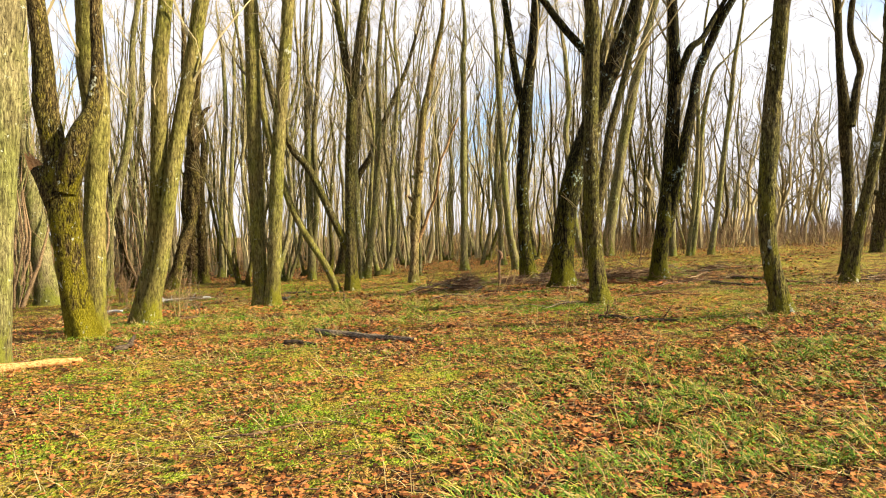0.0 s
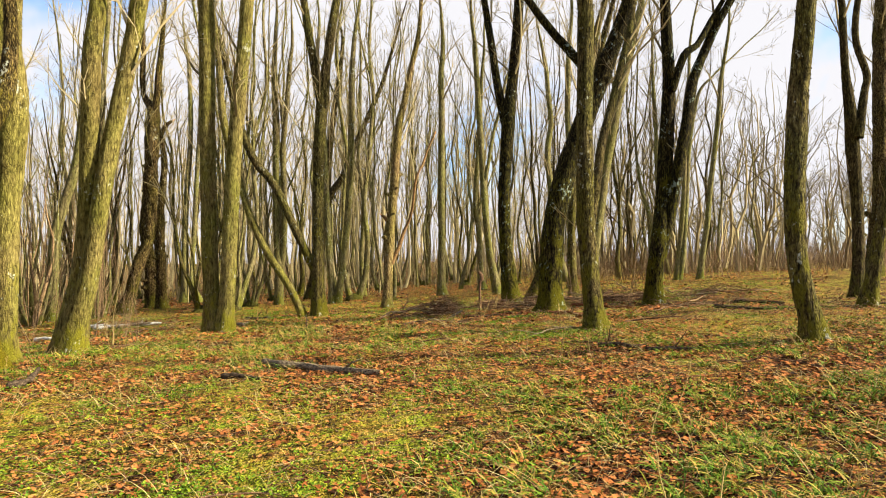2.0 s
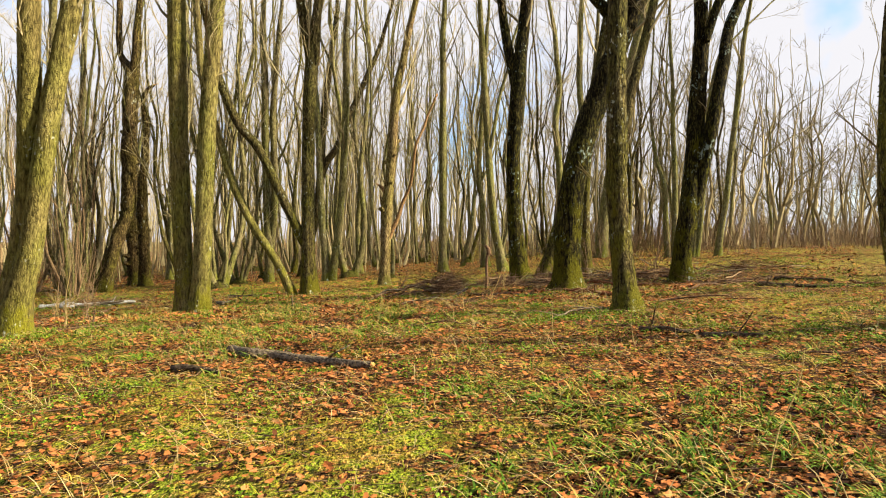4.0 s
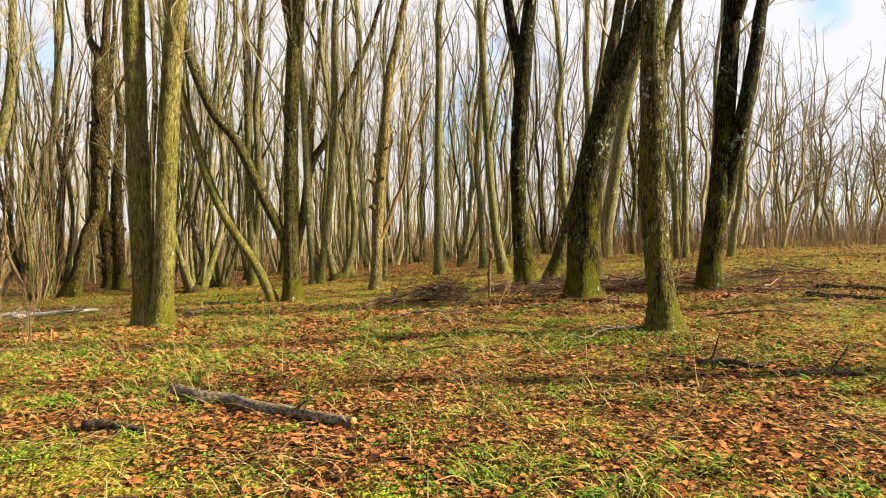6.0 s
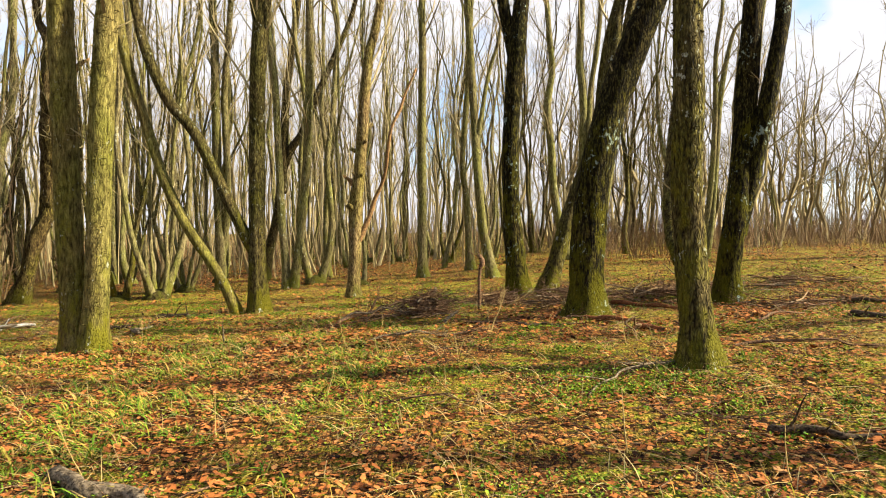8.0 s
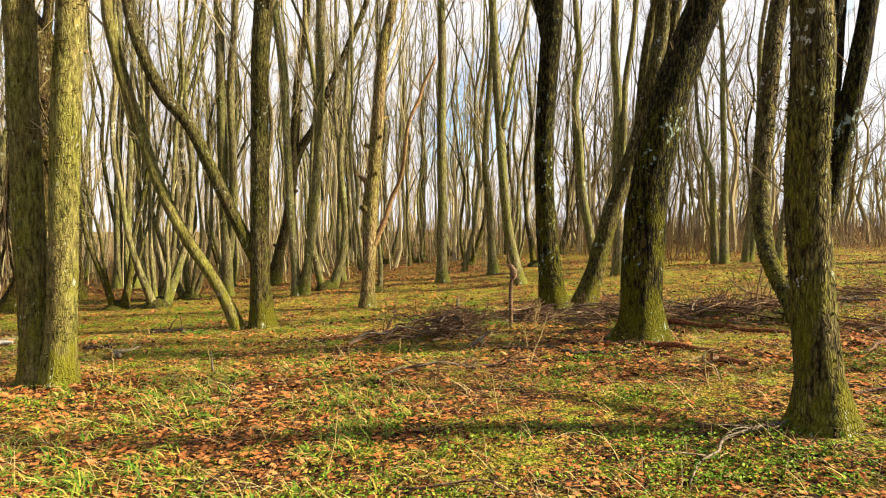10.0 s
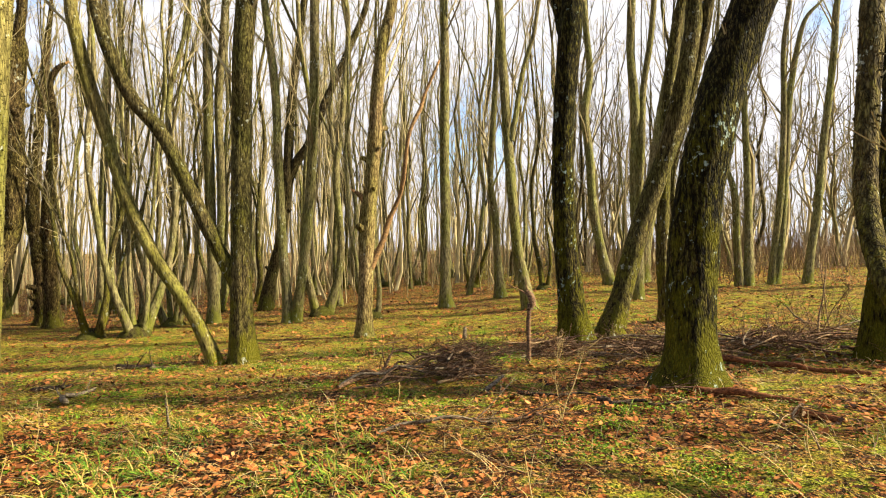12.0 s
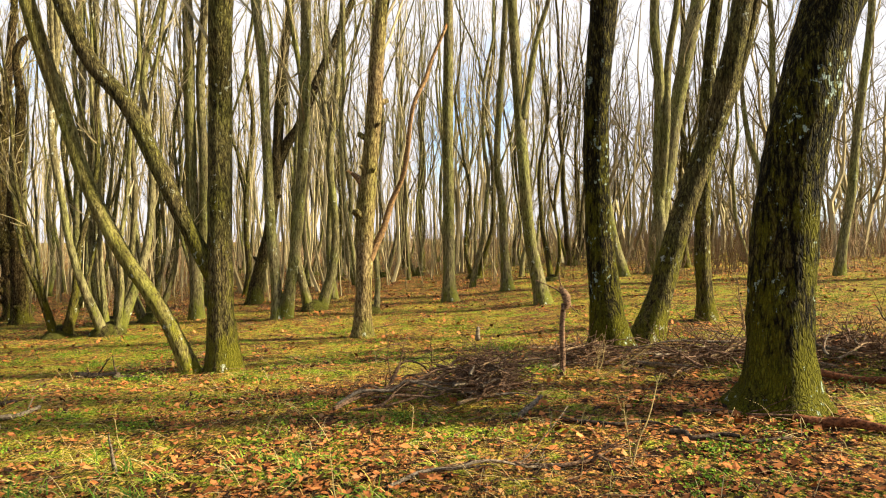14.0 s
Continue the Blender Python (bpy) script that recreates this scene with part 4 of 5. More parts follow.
# unseen wood added beside and behind the start of the walk, to dim skylight
for _ in range(170):
    a = rng.uniform(radians(-20), radians(205))
    q = rng.uniform(17, 60)
    x, y = -q * math.sin(a), 6 + q * math.cos(a)
    if y > 0.9 * abs(x) + 2:
        continue
    z = ground_low(x, y)
    h, r = rng.uniform(9, 15), rng.uniform(0.08, 0.2)
    line = wander(rng, (x, y, z - 0.2), (rng.gauss(0, 0.08), rng.gauss(0, 0.08), 1), h, 7, 0.08, 0.08)
    rad = taper(r, 0.02, 8)
    far.add(line, rad, 4, cap=False)
    branch_out(far, rng, line, rad, 0.2, 9, 3.0, 0, 0.012)
tagged(new("far_woods", far.mesh("far_woods", TWIG, False)), "dense far wood of thin bare stems, with unseen stems added behind", "woods", kind="stuff")


def thicket(seed):
    """A clump of thin brown upright shoots."""
    rng = random.Random(seed)
    shrub = tagged(root("shrub", 0, 0, 0), "leafless reddish-brown shrub with many thin shoots", "shrub", "shrubs at the wood's edge")
    t = Tubes()
    for _ in range(21):
        p = Vector((rng.gauss(0, 0.7), rng.gauss(0, 0.5), -0.08))
        ln = rng.uniform(0.9, 2.4)
        b = wander(rng, p, (rng.gauss(0, 0.3), rng.gauss(0, 0.3), 1), ln, 5, 0.05, 0.12)
        br = taper(rng.uniform(0.008, 0.016), 0.004, 6)
        t.add(b, br, 3, cap=False)
        branch_out(t, rng, b, br, 0.25, 3, 0.7, 0, 0.004)
    tagged(part("stem_clump", t.mesh("stem_clump", SHRUBTWIG, False), shrub), kind="stuff")
    return shrub


CLUMPS = [thicket(40 + i) for i in range(5)]
rng = random.Random(21)
for n in range(70):
    if n < 52:
        y = rng.uniform(31, 46)
        x = rng.uniform(8, 0.7 * y + 4)
    else:
        y = rng.uniform(30, 48)
        x = rng.uniform(-0.7 * y, 8)
    m = pose(x, y, ground_z(x, y), 0, 0, rng.uniform(0, 360)) @ Matrix.Scale(rng.uniform(0.6, 1.25) if n < 52 else rng.uniform(0.4, 0.8), 4)
    if n < 5:
        CLUMPS[n].matrix_basis = m
    else:
        copy_thing(CLUMPS[n % 5], m)

# ---------------------------------------------------------------- fallen wood and shoots
def log(name, a, b, r, material, label, category="log", bends=4, wild=0.05, seed=0, sides=10, lift=0.0, stubs=0, ends=None, sunk=0.7):
    """A fallen log or branch from a to b on the ground, crooked, with stubs of side limbs."""
    rng = random.Random(seed + int(a[0] * 77 + a[1] * 31))
    thing = tagged(root(name, a[0], a[1], ground_z(*a)), label, category)
    pts, rads = [], []
    for i in range(bends + 2):
        t = i / (bends + 1)
        x, y = a[0] + (b[0] - a[0]) * t + rng.gauss(0, wild), a[1] + (b[1] - a[1]) * t + rng.gauss(0, wild)
        rr = r * (1 - 0.45 * t) * rng.uniform(0.88, 1.12)
        pts.append(Vector((x - a[0], y - a[1], ground_z(x, y) - ground_z(*a) + rr * sunk + lift * t + abs(rng.gauss(0, wild)) * 0.4)))
        rads.append(rr)
    line, rad = spline(pts, rads, max(0.05, r * 0.8))
    t = Tubes()
    t.add(line[::-1], rad[::-1], sides, 0.24, seed + a[0])
    stem = part("stem", t.mesh("stem", material), thing)
    for i in (0, -1):
        cap = Tubes()
        d = (line[0] - line[1] if i == 0 else line[-1] - line[-2]).normalized()
        cap.add([line[i] - d * 0.01, line[i] + d * r * 0.16, line[i] + d * r * 0.42], [rad[i] * 0.97, rad[i] * 0.9, rad[i] * 0.35], sides, 0.22, seed + 2)
        part("broken_end", cap.mesh("broken_end", ends or material), stem)
    for _ in range(stubs):
        i = rng.randint(2, len(line) - 3)
        d = side_way(rng, line[i + 1] - line[i], 0.9)
        d.z = abs(d.z)
        s = Tubes()
        p = wander(rng, line[i], d, rng.uniform(0.12, 0.4), 4, 0.03, 0.2)
        s.add(p, taper(rad[i] * 0.35, rad[i] * 0.12, 5), 6)
        part("side_branch", s.mesh("side_branch", material), thing)
    return thing


def twisted_branch(a, b, r, label, seed, forks=4, material=None, lift=0.08):
    """A long thin fallen branch with forked side twigs."""
    rng = random.Random(seed)
    material = material or BRUSHTWIG
    thing = tagged(root("fallen_branch", a[0], a[1], ground_z(*a)), label, "branch", "fallen branches")
    pts = []
    for i in range(7):
        t = i / 6
        x, y = a[0] + (b[0] - a[0]) * t + rng.gauss(0, 0.05), a[1] + (b[1] - a[1]) * t + rng.gauss(0, 0.05)
        pts.append(Vector((x - a[0], y - a[1], ground_z(x, y) - ground_z(*a) + r * 0.6 + lift * math.sin(t * 3.1) * rng.uniform(0.2, 1))))
    line, rad = spline(pts, taper(r, r * 0.4, 7), 0.06)
    t = Tubes()
    t.add(line, rad, 6, 0.12, seed)
    part("stem", t.mesh("stem", material), thing)
    for _ in range(forks):
        i = rng.randint(3, len(line) - 3)
        d = side_way(rng, line[i + 1] - line[i], rng.uniform(0.4, 0.8))
        d.z = abs(d.z) * 0.5
        f = Tubes()
        p = wander(rng, line[i], d, rng.uniform(0.25, 0.7), 5, -0.03, 0.15)
        fr = taper(rad[i] * 0.6, 0.002, 6)
        f.add(p, fr, 4)
        branch_out(f, rng, p, fr, 0.3, 3, 0.25, 0, 0.002)
        part("side_twig", f.mesh("side_twig", material), thing)
    return thing


def brush_pile(x, y, wide, deep, high, branches, seed, label, heading=0.0, spread=0.5, thick=0.022):
    """A heap of cut branches, lying across one another, with a tangle of twigs inside."""
    rng = random.Random(seed)
    z0 = ground_z(x, y)
    pile = tagged(root("brush_pile", x, y, z0), label, "brush pile", "brush piles")
    tangle = Tubes()
    for _ in range(branches):
        u, v = rng.gauss(0, 0.3), rng.gauss(0, 0.3)
        px, py = u * wide, v * deep
        top = high * math.exp(-(u * u + v * v) * 2.2)
        a = heading + rng.gauss(0, spread) + (math.pi if rng.random() < 0.4 else 0)
        ln = rng.uniform(0.35, 1.0) * min(wide, 1.3)
        d = Vector((math.cos(a), math.sin(a), rng.uniform(-0.12, 0.2)))
        s = Vector((px, py, 0)) - d * ln * 0.5
        s.z = ground_z(x + s.x, y + s.y) - z0 + rng.uniform(0.02, 1) * top + 0.02
        t = Tubes()
        p = wander(rng, s, d, ln, 7, -0.01, 0.11)
        for q in p:
            q.z = max(q.z, ground_z(x + q.x, y + q.y) - z0 + 0.01)
        r = rng.uniform(0.35, 1) * thick
        pr = taper(r, r * 0.3, 8)
        t.add(p, pr, 5, 0.1, seed)
        branch_out(tangle, rng, p, pr, 0.25, rng.randint(4, 8), 0.5, 0, 0.0035)
        part("branch", t.mesh("branch", DEADWOOD if rng.random() < 0.25 else SHRUBTWIG if rng.random() < 0.25 else BRUSHTWIG), pile)
    t = tangle
    for _ in range(branches * 5):
        u, v = rng.gauss(0, 0.33), rng.gauss(0, 0.33)
        top = high * math.exp(-(u * u + v * v) * 2.2)
        a = rng.uniform(0, 6.28)
        s = Vector((u * wide, v * deep, 0))
        s.z = ground_z(x + s.x, y + s.y) - z0 + rng.uniform(0, 1.15) * top + 0.01
        p = wander(rng, s, (math.cos(a), math.sin(a), rng.uniform(-0.3, 0.4)), rng.uniform(0.12, 0.4), 4, 0.0, 0.2)
        t.add(p, taper(rng.uniform(0.003, 0.009), 0.0025, 5), 3, cap=False)
    tagged(part("twig_tangle", t.mesh("twig_tangle", BRUSHTWIG), pile), kind="stuff")
    return pile


def sapling(x, y, h, r, seed, label, material=None, shoots=3, lean=0.1, twigs=6):
    """A thin young shoot with a few side twigs."""
    rng = random.Random(seed)
    plant = tagged(root("sapling", x, y, ground_z(x, y)), label, "sapling", "thin saplings")
    material = material or SHRUBTWIG
    for n in range(shoots):
        t = Tubes()
        k = 1.0 if n == 0 else rng.uniform(0.4, 0.8)
        p = wander(rng, (rng.gauss(0, 0.02) * n, rng.gauss(0, 0.02) * n, -0.06), (rng.gauss(0, lean) + lean * 0.5, rng.gauss(0, lean), 1), h * k, 8, 0.04, 0.09)
        pr = taper(r * k, r * 0.25, 9)
        line, rad = spline(p, pr, 0.08)
        t.add(line, rad, 6, 0.1, seed + n)
        branch_out(t, rng, line, rad, 0.3, twigs, h * 0.3, 1, 0.002)
        part("shoot", t.mesh("shoot", material), plant)
    return plant


def dry_stalk(x, y, h, seed):
    """A dead upright grass or weed stalk, bent over at its tip."""
    rng = random.Random(seed)
    stalk = tagged(root("dry_stalk", x, y, ground_z(x, y)), "thin dry straw-coloured weed stalk standing in the litter", "dry stalk", "dry stalks")
    t = Tubes()
    p = wander(rng, (0, 0, -0.04), (rng.gauss(0, 0.25), rng.gauss(0, 0.15), 1), h, 7, -0.02, 0.08)
    pr = taper(0.005, 0.002, 8)
    t.add(p, pr, 4)
    branch_out(t, rng, p, pr, 0.4, rng.randint(1, 4), h * 0.3, 0, 0.0015)
    part("stem", t.mesh("stem", STRAW), stalk)
    return stalk


log("fallen_log", (-2.15, 11.22), (-0.36, 9.86), 0.062, DEADWOOD, "crooked dead log with cracked grey bark in the leaf litter", bends=8, wild=0.03, seed=3, stubs=3, ends=SPLITWOOD)
log("fallen_log", (2.60, 11.05), (3.20, 10.82), 0.036, DARKWOOD, "dark rotten log half sunk in the litter", seed=4, stubs=2, sunk=0.3)
log("fallen_log", (3.13, 10.58), (3.68, 10.38), 0.036, DARKWOOD, "dark rotten log piece lying in the grass", seed=5, stubs=1, sunk=0.3)
log("fallen_log", (2.98, 16.62), (3.75, 15.95), 0.045, REDWOOD, "reddish-brown rotten log at the foot of a mossy tree", seed=6, sunk=0.3, ends=SPLITWOOD)
log("wood_chunk", (3.38, 15.56), (3.66, 15.33), 0.045, REDWOOD, "short broken chunk of orange-brown wood", "wood chunk", bends=2, wild=0.02, ends=SPLITWOOD)
log("fallen_log", (3.9, 18.15), (5.1, 17.0), 0.04, REDWOOD, "long brown dead branch behind the mossy tree", bends=5, seed=8, stubs=2)
log("fallen_log", (-5.06, 21.5), (-3.85, 20.95), 0.05, DARKWOOD, "dark mossy log lying flat in the grass", seed=9, bends=6, stubs=3, sunk=0.35)
log("fallen_log", (-5.5, 19.7), (-4.95, 19.85), 0.04, DARKWOOD, "small dark log in the grass", seed=10, bends=3, stubs=2, sunk=0.3)
log("wood_chunk", (0.84, 17.45), (1.08, 17.62), 0.03, DEADWOOD, "broken grey wood piece sticking out of the litter", "wood chunk", bends=2, wild=0.02, lift=0.12)
log("wood_chunk", (-4.4, 18.4), (-4.45, 19.2), 0.04, DEADWOOD, "grey dead wood piece in the grass", "wood chunk", bends=2, stubs=2, sunk=0.3)
log("split_log", (-6.3, 8.72), (-4.98, 9.2), 0.075, SPLITWOOD, "freshly split pale orange log on the ground", bends=3, wild=0.02, seed=12, ends=SPLITWOOD)
log("wood_chunk", (-4.78, 9.9), (-4.8, 10.6), 0.05, DARKWOOD, "charred-looking dark branch piece in the leaves", "wood chunk", bends=2, lift=0.1)
log("fallen_log", (7.4, 16.75), (8.1, 15.9), 0.042, DARKWOOD, "dark log lying on the grass at the wood's edge", seed=14, stubs=2)
log("fallen_log", (6.2, 15.05), (7.3, 14.2), 0.042, DARKWOOD, "thin dark log in the sunny grass", seed=15, stubs=2)
log("fallen_log", (-2.35, 10.1), (-1.85, 9.98), 0.035, DARKWOOD, "small dark branch piece among the leaves", bends=2, wild=0.02)
log("post", (0.99, 22.5), (1.0, 22.52), 0.045, DEADWOOD, "short grey stump in the grass", "stump", bends=1, wild=0.005, lift=0.22)
for n, (a, b, r) in enumerate([((-8.75, 19.9), (-7.75, 20.35), 0.065), ((-8.6, 20.25), (-7.5, 20.1), 0.058), ((-8.3, 19.75), (-7.3, 20.05), 0.04), ((-8.9, 20.5), (-8.0, 20.75), 0.045), ((-8.1, 20.5), (-7.25, 20.6), 0.05), ((-9.3, 20.1), (-8.5, 20.0), 0.055), ((-8.4, 20.9), (-7.6, 20.8), 0.04), ((-8.4, 16.5), (-7.85, 16.25), 0.045)]):
    material = DEADWOOD if n in (2, 3, 6) else PALEWOOD
    tagged(log("birch_log", a, b, r, material, "grey weathered log on a loose heap" if material is DEADWOOD else "pale white-barked log on a loose heap", bends=4, wild=0.03, seed=20 + n, lift=0.05 * (n % 3), stubs=1, sunk=1.0), group="pale logs")
twisted_branch((2.2, 11.6), (2.7, 11.2), 0.012, "thin dark fallen branch in the grass", 31)
twisted_branch((3.0, 13.4), (1.7, 12.4), 0.018, "thin grey fallen branch with forked twigs", 32, 6, DEADWOOD)
twisted_branch((-0.25, 15.95), (0.9, 16.22), 0.018, "crooked thin branch on the leaf litter", 33, 6, DEADWOOD)
twisted_branch((0.8, 16.2), (1.4, 15.95), 0.02, "crooked thin branch on the leaf litter", 34, 5)
twisted_branch((0.1, 16.25), (0.9, 16.15), 0.012, "thin twig on the leaf litter", 35, 3)
twisted_branch((-1.95, 5.9), (-0.85, 6.3), 0.012, "thin curved twig lying on leaves", 36, 3)
twisted_branch((-0.1, 12.6), (0.9, 12.2), 0.012, "thin dark twig lying in the litter", 37, 4)
twisted_branch((3.35, 15.5), (3.0, 14.6), 0.02, "pale bent fallen branch", 38, 3, SHRUBTWIG, 0.3)
twisted_branch((-1.6, 12.9), (-0.9, 12.7), 0.012, "thin dark twig lying in the litter", 39, 3)
twisted_branch((4.0, 13.9), (5.2, 13.3), 0.02, "fallen branch at the sunny edge", 40, 5)
twisted_branch((4.8, 15.3), (6.2, 15.9), 0.02, "fallen branch at the sunny edge", 41, 5)
twisted_branch((-4.9, 14.2), (-5.4, 13.6), 0.015, "dead twig beside the leaning trees", 42, 4)
twisted_branch((-6.9, 17.6), (-6.3, 18.6), 0.02, "dark fallen branch in the leaves", 43, 4)
twisted_branch((2.4, 17.2), (3.4, 16.3), 0.016, "dead twig by the mossy tree", 44, 4)
twisted_branch((1.2, 17.2), (2.0, 16.7), 0.025, "dark flat branch in the low weeds", 45, 3, DARKWOOD, 0.02)
twisted_branch((1.9, 16.7), (2.6, 16.2), 0.028, "dark flat branch in the low weeds", 46, 3, DARKWOOD, 0.02)
twisted_branch((3.5, 9.3), (4.4, 8.9), 0.012, "thin dark twig in the grass", 47, 4)
brush_pile(0.66, 18.5, 0.72, 0.6, 0.46, 52, 51, "heap of cut brown branches and twigs in the clearing", 0.25, 0.8, 0.024)
brush_pile(2.1, 20.0, 1.3, 0.8, 0.22, 34, 52, "low tangle of dead twigs at the foot of mossy trees", 0.4, 0.9)
brush_pile(3.5, 19.2, 1.6, 1.0, 0.24, 48, 53, "low tangle of dead branches behind the mossy tree", 0.2, 0.9)
brush_pile(5.3, 18.7, 1.9, 1.2, 0.28, 60, 54, "wide tangle of dead branches by dark trunks", 0.1, 0.9)
brush_pile(6.6, 16.9, 1.8, 1.0, 0.16, 22, 55, "scattered dead branches in the sunny grass", 0.2, 0.8)
brush_pile(8.2, 19.8, 2.4, 1.3, 0.25, 28, 56, "scattered dead branches at the wood's edge", 0.1, 0.8)
brush_pile(-8.1, 20.7, 1.6, 0.7, 0.12, 12, 57, "scattered grey branches round pale logs", 0.3, 0.8)
brush_pile(9.2, 14.4, 1.6, 0.9, 0.14, 14, 58, "scattered twigs under the sunny trees", 0.3, 0.9)


def knobbed_stem(x, y, h):
    """A dead young stem, broken off at a gnarled knob."""
    thing = tagged(root("dead_stem", x, y, ground_z(x, y)), "thin dead stem broken off at a gnarled brown knob", "dead stem")
    line, rad = spline([Vector((0, 0, -0.1)), Vector((0.005, 0, h * 0.3)), Vector((0.0, 0.01, h * 0.65)), Vector((0.02, 0, h))], [0.036, 0.032, 0.030, 0.032], 0.06)
    t = Tubes()
    t.add(line, rad, 8, 0.15, 4.0)
    part("stem", t.mesh("stem", BRUSHTWIG), thing)
    t = Tubes()
    t.add([Vector((0.03, 0, h - 0.06)), Vector((0.05, 0, h)), Vector((0.04, 0, h + 0.09)), Vector((0.01, 0, h + 0.15)), Vector((-0.03, 0, h + 0.2))], [0.03, 0.045, 0.055, 0.04, 0.015], 10, 0.5, 8.0)
    part("knob", t.mesh("knob", BRUSHTWIG), thing)
    rng = random.Random(5)
    for d in ((-1, 0.1, 0.5), (-0.5, 0, 1), (0.3, 0.1, -0.8)):
        t = Tubes()
        t.add(wander(rng, (0.03, 0, h + 0.1), d, rng.uniform(0.25, 0.5), 5, 0.05, 0.15), taper(0.012, 0.004, 6), 5)
        part("side_twig", t.mesh("side_twig", BRUSHTWIG), thing)


knobbed_stem(1.66, 19.2, 0.85)
for n, (a, b, r, up) in enumerate([((-0.98, 18.3), (0.75, 18.7), 0.026, 0.34), ((-0.9, 18.45), (0.6, 18.35), 0.022, 0.26), ((-0.92, 18.6), (0.4, 18.9), 0.018, 0.38), ((-0.75, 18.2), (0.8, 18.3), 0.016, 0.14), ((-0.6, 18.5), (0.9, 18.95), 0.018, 0.44), ((-0.4, 18.25), (1.1, 18.5), 0.015, 0.3)]):
    twisted_branch(a, b, r, "long bare branch leaning on the brush heap", 150 + n, 8, DEADWOOD if n == 1 else BRUSHTWIG, up)
sapling(5.5, 18.6, 1.5, 0.018, 62, "thin bare forked sapling among dead branches", None, 3, 0.2)
sapling(1.42, 16.1, 0.75, 0.008, 63, "thin pale bent shoot standing in the litter", STRAW, 2, 0.12, 2)
sapling(-5.75, 14.5, 1.3, 0.012, 64, "thin pale shoots beside a leaning trunk", STRAW, 4, 0.25)
sapling(-5.4, 14.7, 1.0, 0.012, 65, "thin pale shoots beside a leaning trunk", None, 3, 0.25)
sapling(-6.3, 16.2, 1.6, 0.012, 66, "thin bare shoots among the trees", None, 4, 0.2)
sapling(-7.4, 17.2, 1.9, 0.012, 166, "thin brown bent shoots among the trees", None, 4, 0.35)
sapling(-7.9, 15.6, 1.2, 0.010, 167, "thin brown bent shoots among the trees", None, 3, 0.35)
sapling(-10.2, 17.9, 2.2, 0.014, 168, "thin bare shoots among the trees", None, 5, 0.3)
sapling(-8.8, 18.5, 2.0, 0.015, 67, "thin bare shoots among the trees", None, 4, 0.2)
sapling(-9.6, 19.6, 2.4, 0.016, 68, "thin bare shoots among the trees", None, 4, 0.2)
sapling(4.3, 19.9, 1.2, 0.012, 69, "thin bare sapling among dead branches", None, 3, 0.25)
sapling(6.3, 19.6, 1.4, 0.012, 70, "thin bare sapling among dead branches", None, 3, 0.25)
sapling(2.0, 19.0, 0.8, 0.010, 71, "thin pale dead shoots in the brush", STRAW, 3, 0.35)
sapling(-2.48, 16.75, 0.42, 0.022, 72, "short leaning dead stick", DEADWOOD, 1, 0.15, 1)
rng = random.Random(77)
for n in range(46):
    y = rng.uniform(4.2, 18)
    x = rng.uniform(-0.5 * y - 0.5, 0.45 * y)
    dry_stalk(x, y, rng.uniform(0.2, 0.55), 200 + n)

# ---------------------------------------------------------------- what grows and lies on the ground
nrng = np.random.default_rng(3)


def heights(x, y):
    return np.array([ground_z(a, b) for a, b in zip(x, y)])


def cloud(x, y, scale, seed):
    return np.array([noise.noise((a * scale, b * scale, seed)) + 0.5 * noise.noise((a * scale * 2.7, b * scale * 2.7, seed + 4)) for a, b in zip(x, y)])


def soft(v):
    v = np.clip(v, 0, 1)
    return v * v * (3 - 2 * v)


def turf_at(x, y):
    return np.clip([turf_share(a, b) for a, b in zip(x, y)], 0, 1)


def tall_grass(x, y):
    """How thick the long arching grass stands."""
    x, y = x + 0.9 * cloud(x, y, 0.45, 51.0), y + 1.2 * cloud(x, y, 0.45, 57.0)
    a = soft((x + 0.1) / 0.9) * soft((9.8 - y) / 2.5)
    b = soft(1.4 - np.hypot(x + 3.4, y - 12.6) / 2.6) * 0.8
    c = soft(1.5 - np.hypot((x + 2.4) * 0.8, y - 14.8) / 2.0) * 0.9
    d = soft((x - 2.5) / 2) * soft((13 - y) / 4) * 0.5
    return np.maximum.reduce([a, b, c, d])


def spread(n, y0, y1, half0, half1, power=1.0):
    """n places over a strip that widens with distance."""
    y = y0 + (y1 - y0) * nrng.random(n) ** power
    x = (nrng.random(n) * 2 - 1) * (half0 + (half1 - half0) * (y - y0) / (y1 - y0))
    return x, y


